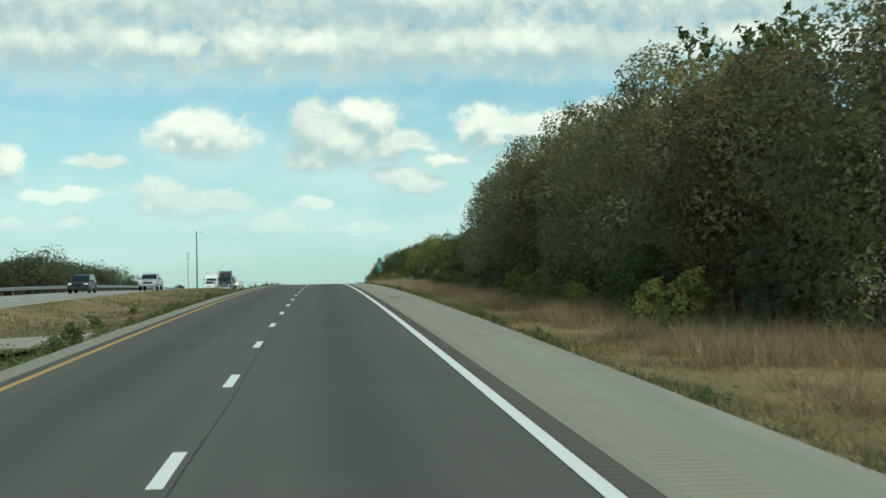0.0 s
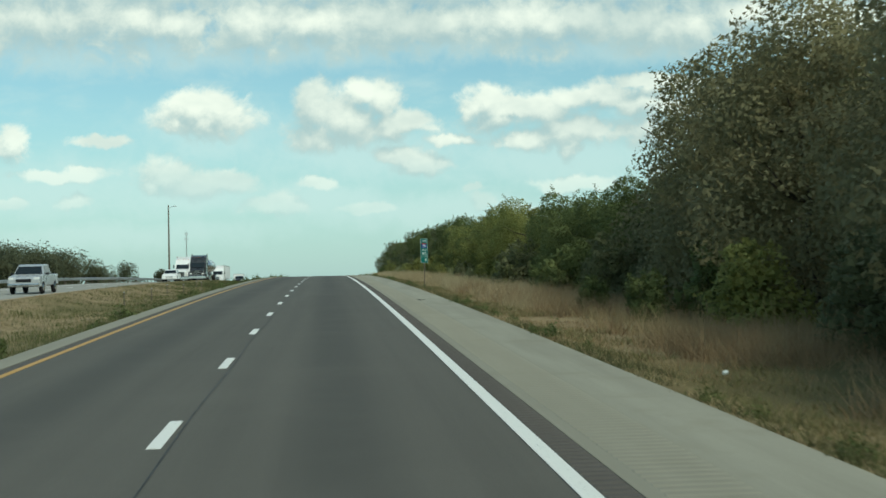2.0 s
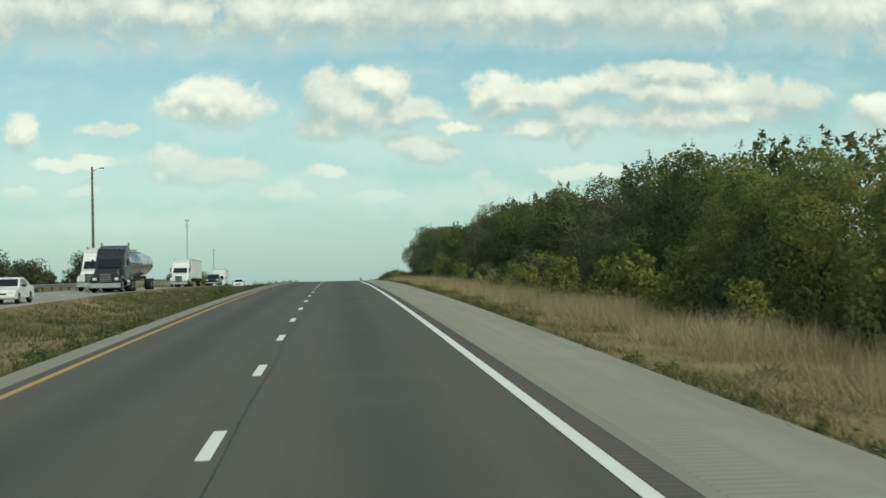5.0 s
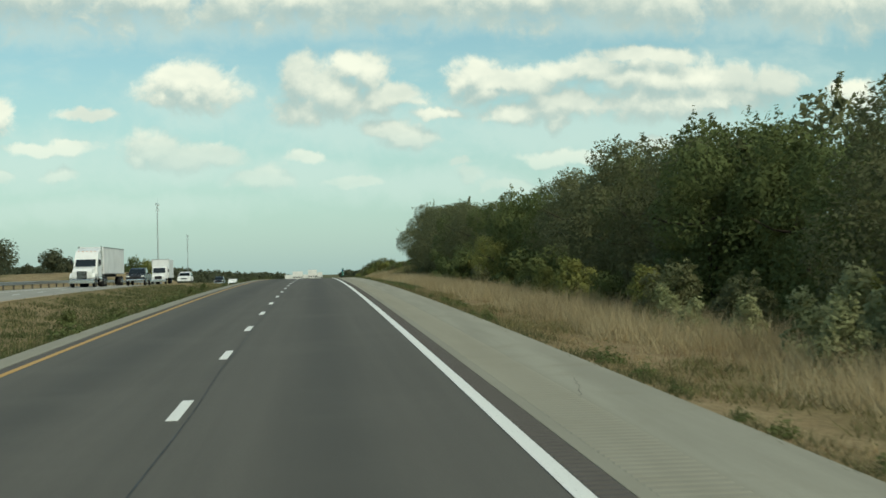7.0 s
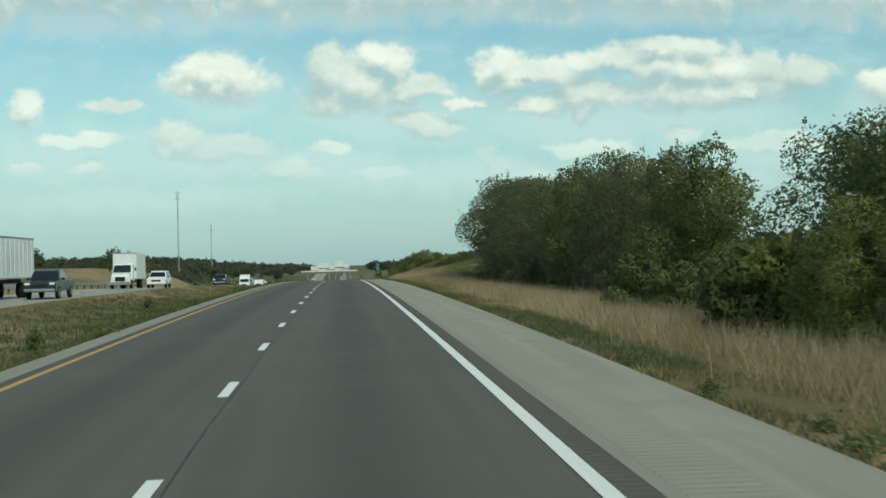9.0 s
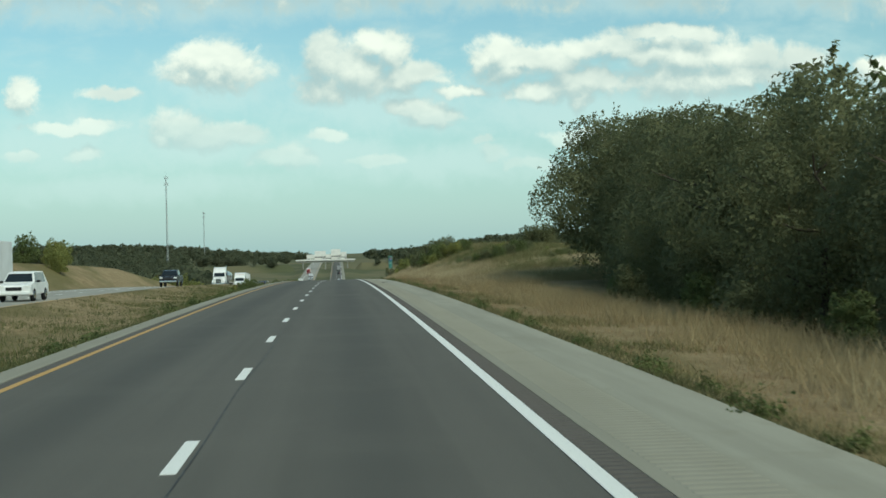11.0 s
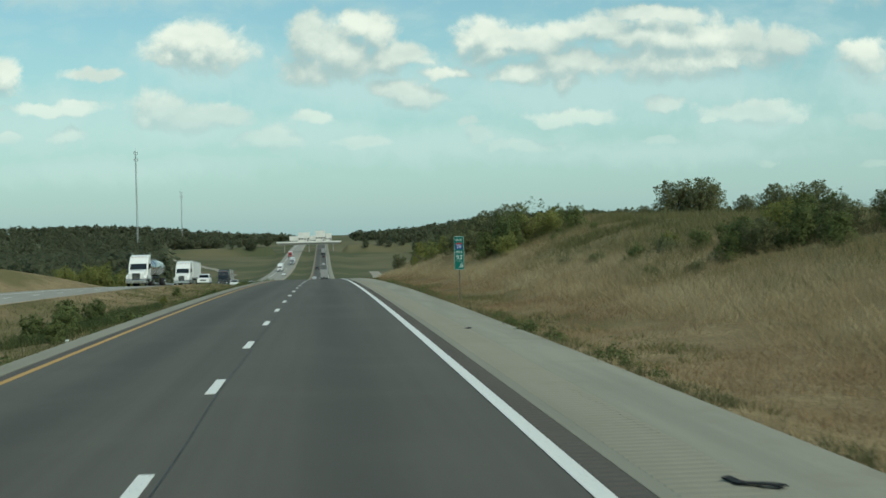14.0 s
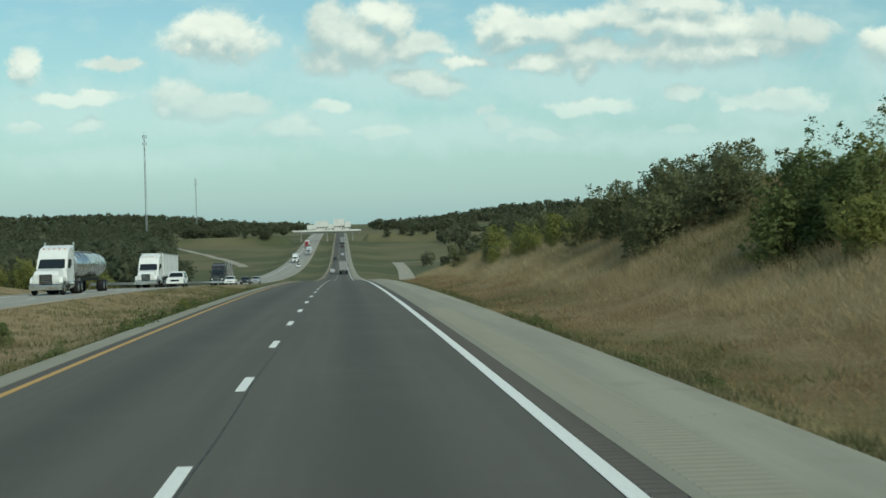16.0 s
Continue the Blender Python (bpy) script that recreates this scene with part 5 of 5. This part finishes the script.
# ------------------------------------------------------------ woods farther off
def wood(name, spots, size, per, leaf, mat, words, seed):
    """Many crowns in one mesh, for woods too far off to count. spots: x, y, height."""
    rng = np.random.default_rng(seed)
    ps, ns = [], []
    for x, y, h in spots:
        r = h * 0.48
        z = float(terrain(x, y))
        d = rng.normal(0, 1, (per, 3))
        d /= np.linalg.norm(d, axis=1, keepdims=True)
        lob = rng.normal(0, 1, (9, 3))
        lob /= np.linalg.norm(lob, axis=1, keepdims=True)
        c = lob[rng.integers(0, 9, per)] * 0.5
        p = (c + d * rng.uniform(0.35, 0.62, (per, 1))) * np.array([r, r, h * 0.45])
        p[:, 2] += h * 0.5
        keep = p[:, 2] > 0
        ps.append(p[keep] + np.array([x, y, z]))
        ns.append((d + np.array([0, 0, 0.9]))[keep])
    crowns = leaves(rng, np.concatenate(ps), np.concatenate(ns), leaf, 0.7, 0.4)
    tagged(new(name, foliage(name, crowns, mat)), label=words, category="wood", kind="stuff")


rr = random.Random(9)
# left, beyond the far carriageway
LEFT = [(-rr.uniform(50, 72), 190 + k * 3.4 + rr.uniform(-2, 2), rr.uniform(5.5, 9.0)) for k in range(64)]
LEFT += [(-rr.uniform(44, 60), 205 + k * 2.6 + rr.uniform(-2, 2), rr.uniform(7.2, 10.3)) for k in range(46)]
wood("wood_left", LEFT, 1, 1700, 0.21, M_FAR_LEAF, "row of dark trees beyond the far carriageway", 41)
wood("scattered_trees", [(-62, 470, 7), (-58, 452, 8), (-70, 500, 6), (-66, 540, 7), (-60, 560, 6), (-75, 580, 8), (-64, 610, 6), (-80, 640, 8)] + [(-rr.uniform(44, 62), 425 + 17 * k + rr.uniform(-5, 5), rr.uniform(2.5, 6.0)) for k in range(14)] + [(-9 + q * rr.uniform(36, 75), 1416 + rr.uniform(-14, 10), rr.uniform(4, 8)) for q in (-1, 1) for _ in range(9)], 1, 900, 0.26, M_FAR_LEAF, "scattered round trees on the left slope", 42)
wood("wood_hill", [(-rr.uniform(0.12, 0.36) * (q - 397), q, rr.uniform(9, 15)) for q in (rr.uniform(700, 1300) for _ in range(300))], 1, 140, 0.82, M_FAR_LEAF, "dense dark wood on the hill beyond the valley", 43)
wood("wood_slope", [(-rr.uniform(0.118, 0.42) * (q - 397), q, rr.uniform(10, 15)) for q in (rr.uniform(760, 1900) for _ in range(680))], 1, 150, 0.98, M_FAR_LEAF, "unbroken dark wood over the slope left of the field", 47)
wood("wood_clump", [(-rr.uniform(0.072, 0.115) * 1150, 1547 + rr.uniform(-14, 14), rr.uniform(10, 15)) for _ in range(16)] + [(-rr.uniform(0.04, 0.062) * 1300, 1700 + rr.uniform(-14, 14), rr.uniform(9, 12)) for _ in range(12)], 1, 420, 0.7, M_FAR_LEAF, "dark clumps of trees at the top of the field", 48)
wood("wood_right", [(rr.uniform(70, 520), rr.uniform(1150, 2000), rr.uniform(8, 13)) for _ in range(420)], 1, 150, 1.05, M_FAR_LEAF, "dense green wood on the far hillside", 44)
wood("wood_hillside", [(rr.uniform(58, 300), rr.uniform(960, 1180), rr.uniform(7, 12)) for _ in range(190)], 1, 190, 0.8, M_FAR_LEAF, "dark wood at the foot of the far hillside", 49)
wood("wood_horizon", [(rr.choice((-1, 1)) * rr.uniform(45, 760), rr.uniform(1900, 2700), rr.uniform(9, 15)) for _ in range(1100)], 1, 60, 2.2, M_FAR_LEAF, "hazy wooded ridge on the horizon", 45)
wood("wood_valley", [(rr.uniform(38, 75), rr.uniform(780, 1060), rr.uniform(4, 8)) for _ in range(26)] + [(-rr.uniform(45, 75), rr.uniform(730, 900), rr.uniform(5, 9)) for _ in range(40)], 1, 420, 0.45, M_FAR_LEAF, "trees and bushes along the valley floor", 46)


# ------------------------------------------------------------ grass
def grass(name, spots, blades_each, h0, h1, width, spread, mat, words, seed, droop=0.35):
    """Tufts of blades: each a slim triangle that leans."""
    rng = np.random.default_rng(seed)
    n = len(spots)
    k = blades_each
    base = np.repeat(spots, k, axis=0)
    base[:, :2] += rng.normal(0, spread, (n * k, 2))
    base[:, 2] = terrain(base[:, 0], base[:, 1]) - 0.03
    hh = np.repeat(rng.uniform(h0, h1, n), k) * rng.uniform(0.6, 1.15, n * k)
    ang = rng.uniform(0, 2 * np.pi, n * k)
    side = np.stack([np.cos(ang), np.sin(ang), np.zeros(n * k)], 1) * (width * rng.uniform(0.6, 1.4, (n * k, 1)))
    lean = rng.normal(0, droop, (n * k, 2)) * hh[:, None]
    tip = base + np.concatenate([lean, hh[:, None]], 1)
    v = np.stack([base - side, base + side, tip], 1).reshape(-1, 3)
    tagged(new(name, mesh_np(name, v, np.arange(len(v)).reshape(-1, 3), mat)), label=words, category="grass", kind="stuff")


def scatter(rng, n, x0, x1, y0, y1, clump=0.0):
    x, y = rng.uniform(x0, x1, n), rng.uniform(y0, y1, n)
    keep = rolls(x, y, 0.9, 7) + 0.6 * rolls(x, y, 0.25, 8) > clump
    return np.stack([x[keep], y[keep], np.zeros(keep.sum())], 1)


def mottled(spots, cut, k):
    """Keep tufts in ragged patches a few metres wide."""
    v = rolls(spots[:, 0] * 1.3, spots[:, 1], 0.33, k) + 0.5 * rolls(spots[:, 0], spots[:, 1], 1.1, k + 2)
    return spots[v > cut]


rng = np.random.default_rng(77)
grass("tall_dry_grass", mottled(scatter(rng, 24000, 9.0, 14.5, 8, 415, -0.6), -0.15, 2), 7, 0.25, 0.85, 0.008, 0.22, M_STRAW, "tall dry straw-coloured grass at the foot of the trees", 1, 0.45)


def patchy(spots, side):
    """Keep the tufts that grow in patches of one kind."""
    v = rolls(spots[:, 0] * 1.6, spots[:, 1], 0.085, 2.2) + 0.045 * (spots[:, 0] - 17.0)
    return spots[(v < -0.02) if side < 0 else (v > -0.12)]


grass("pale_plumes", mottled(scatter(rng, 16000, 8.4, 12.4, 100, 330, -0.8), -0.15, 5), 8, 0.45, 1.0, 0.008, 0.22, M_PALE_STRAW, "pale feathery dry grass before the trees", 22, 0.42)
grass("rusty_grass", mottled(scatter(rng, 12000, 8.6, 12.8, 5, 125, -0.6), 0.05, 8), 8, 0.25, 0.85, 0.009, 0.26, M_BROWN, "reddish brown dry grass before the dark trees", 23, 0.5)
grass("verge_weeds", mottled(scatter(rng, 26000, 6.6, 9.2, 5, 600, -0.8), 0.12, 4), 7, 0.06, 0.26, 0.013, 0.16, M_OLIVE, "olive weeds in patches along the mown verge", 24, 0.7)
grass("bank_straw", mottled(scatter(rng, 22000, 10.8, 15.0, 397, 610, -0.75), -0.25, 3), 12, 0.2, 0.68, 0.0065, 0.42, M_PALE_STRAW, "tall pale dry grass along the foot of the bank", 15, 0.75)
grass("bank_grass", patchy(scatter(rng, 34000, 10.4, 27.0, 395, 600, -0.4), -1), 9, 0.15, 0.5, 0.0075, 0.42, M_STRAW, "tall dry grass on the bank", 2, 0.9)
grass("bank_weeds", mottled(scatter(rng, 26000, 12.4, 30, 395, 600, -0.6), -0.1, 6), 10, 0.2, 0.65, 0.010, 0.42, M_OLIVE, "olive green weeds among the dry grass of the bank", 5, 0.45)
grass("bank_rust", mottled(scatter(rng, 16000, 7.4, 11.6, 395, 610, -0.8), 0.0, 11), 9, 0.06, 0.28, 0.008, 0.34, M_BROWN, "reddish brown mown grass at the foot of the bank", 25, 1.0)
grass("bank_brush", mottled(scatter(rng, 17000, 13.0, 26, 400, 600, -0.2), 0.2, 9), 9, 0.25, 0.75, 0.014, 0.24, M_BRUSH, "tall green weeds on the upper bank", 16, 0.4)
grass("median_edge", scatter(rng, 9000, -5.4, -4.24, 10, 600, -0.1), 6, 0.1, 0.34, 0.012, 0.12, M_GREEN, "tufts of grass along the edge of the median", 13, 0.4)
grass("brown_grass", scatter(rng, 26000, 7.0, 11.2, 5, 600, -0.7), 4, 0.05, 0.2, 0.010, 0.12, M_BROWN, "short mown brown grass along the shoulder", 3)
grass("edge_straw", scatter(rng, 14000, 6.2, 8.0, 5, 600, -0.6), 5, 0.05, 0.2, 0.010, 0.12, M_STRAW, "short straw along the edge of the shoulder", 14, 0.5)
grass("edge_weeds", mottled(scatter(rng, 9000, 6.14, 6.6, 5, 600, -0.9), -0.35, 5), 6, 0.04, 0.17, 0.010, 0.07, M_GREEN, "ragged low weeds creeping onto the edge of the shoulder", 20, 0.7)
grass("dead_stalks", scatter(rng, 500, 10.4, 12.6, 236, 262, 0.0), 3, 0.5, 1.2, 0.007, 0.1, M_PALE_STRAW, "pale dead stalks before the trees", 21, 0.15)
grass("green_verge", scatter(rng, 14000, 6.25, 7.2, 5, 600, 0.25), 7, 0.05, 0.22, 0.012, 0.10, M_GREEN, "green weeds along the edge of the shoulder", 4)
grass("median_grass", scatter(rng, 36000, -14.0, -4.25, 10, 620, -0.7), 3, 0.05, 0.24, 0.015, 0.14, M_GREEN, "short green and dry grass of the median", 6)
grass("median_straw", scatter(rng, 8000, -13.8, -4.6, 10, 620, 0.35), 5, 0.1, 0.35, 0.010, 0.16, M_STRAW, "straw-coloured tufts in the median", 7)

grass("lush_median", scatter(rng, 10000, -13.5, -4.2, 185, 350, -0.7), 5, 0.06, 0.26, 0.019, 0.14, M_LUSH, "lush green grass in the median", 8)
grass("median_green", mottled(scatter(rng, 25000, -13.6, -4.3, 10, 620, -0.7), 0.1, 4), 5, 0.08, 0.3, 0.018, 0.15, M_BRUSH, "green patches in the dry grass of the median", 19)
grass("green_patch", scatter(rng, 1500, 6.7, 8.2, 276, 299, -0.5), 8, 0.08, 0.3, 0.014, 0.12, M_PATCH, "patch of green grass beside the shoulder", 9)
grass("green_patch", scatter(rng, 260, 7.3, 8.5, 455, 459.5, -0.9), 8, 0.06, 0.22, 0.014, 0.12, M_PATCH, "small patch of green grass beside the shoulder", 17)
grass("lush_median", scatter(rng, 1400, -8.6, -6.4, 438, 466, -0.4), 8, 0.15, 0.5, 0.02, 0.16, M_LUSH, "tall green weeds in the dip of the median", 18)
grass("dead_stalks", scatter(rng, 700, 11.0, 13.5, 25, 112, 0.2), 3, 0.8, 1.7, 0.007, 0.1, M_BROWN, "dead brown stalks before the trees", 10, 0.12)
grass("dead_stalks", scatter(rng, 200, 11.0, 13.5, 285, 312, 0.2), 3, 0.8, 1.6, 0.007, 0.1, M_BROWN, "dead brown stalks in the gap between the trees", 11, 0.12)
grass("hill_stalks", scatter(rng, 160, 24, 34, 470, 545, 0.5), 3, 0.6, 1.3, 0.012, 0.12, M_GREEN, "tall weed stalks along the top of the bank", 12, 0.12)

# ------------------------------------------------------------ litter and scraps beside the road
def scrap(x, y, length, seed, turn):
    """A curled strip of tyre tread."""
    r = random.Random(seed)
    bm = bmesh.new()
    last = None
    for k in range(9):
        u = length * (k / 8 - 0.5)
        c = Vector((u, 0.04 * math.sin(k * 0.7 + seed), 0.005 + 0.02 * abs(math.sin(k * 0.45 + seed))))
        ring = [bm.verts.new(c + Vector((0, w, h))) for w, h in ((-0.05, 0), (0.05, 0), (0.05, 0.015), (-0.05, 0.015))]
        if last:
            for i in range(4):
                bm.faces.new((last[i], last[(i + 1) % 4], ring[(i + 1) % 4], ring[i]))
        last = ring
    ob = part("tyre_scrap", bm, M_RUBBER, None)
    tagged(ob, label="torn strip of black tyre tread on the shoulder", category="tyre scrap", group="tyre scraps")
    lay(ob, x, y, 0.005, turn)


scrap(5.1, 102.4, 0.28, 1, -0.2)
scrap(4.91, 407.25, 0.56, 2, -0.95)
scrap(5.0, 428, 0.16, 3, 0.6)
scrap(4.9, 60, 0.4, 4, 0.1)
for x, y in ((8.13, 75.8), (7.3, 366.5), (8.9, 40), (-5.49, 433.9)):
    bm = bmesh.new()
    box(bm, (0, 0, 0.06), (0.10, 0.075, 0.05), 0.014, Matrix.Rotation(0.5, 4, "X"))
    for v in bm.verts:
        v.co += Vector((math.sin(v.co.y * 40), math.cos(v.co.x * 31), math.sin(v.co.x * 23))) * 0.010
    ob = tagged(part("litter", bm, M_SIGN_WHITE, None), label="crumpled white scrap of litter in the grass", category="litter", group="litter")
    lay(ob, x, y, 0.02, y, False, True)
# cracks in the shoulder
for x0, y0, x1, y1 in ((4.99, 196.2, 4.94, 194.6), (5.0, 213, 5.4, 215.5), (5.0, 237, 5.3, 239), (4.84, 414.4, 4.91, 410.1), (5.3, 96, 6.2, 96.6), (4.6, 470, 5.9, 470.6)):
    r = random.Random(int(y0))
    pts = [(x0 + (x1 - x0) * k / 12 + r.uniform(-0.04, 0.04), y0 + (y1 - y0) * k / 12 + r.uniform(-0.08, 0.08)) for k in range(13)]
    v = [(x + o, y, prof(y) + 0.0065) for x, y in pts for o in (-0.005, 0.005)]
    link("crack", mesh_np("crack", v, [(2 * k, 2 * k + 1, 2 * k + 3, 2 * k + 2) for k in range(12)], M_EDGE), bpy.data.objects["shoulder_right"])
# bushes and weeds of the median
for x, y, sz, k in ((-4.95, 31.6, 0.28, 1), (-7.8, 52, 0.22, 1), (-8.8, 70, 0.26, 0), (-6.4, 88, 0.24, 1), (-8.2, 250, 0.3, 1), (-7.2, 292, 0.26, 1), (-9.5, 330, 0.3, 1), (-6.0, 405, 0.28, 0), (-7.3, 443, 0.42, 1), (-7.8, 446, 0.5, 1), (-7.5, 450, 0.46, 1), (-8.0, 441.5, 0.4, 1), (-6.2, 436, 0.3, 1), (-7.0, 468, 0.26, 0), (-9.8, 500, 0.32, 1), (-6.2, 520, 0.26, 0)):
    stand(BUSHES[k], x, y, sz, y)
for m in BUSHES:
    for o in (*m.children_recursive, m):
        bpy.data.objects.remove(o)
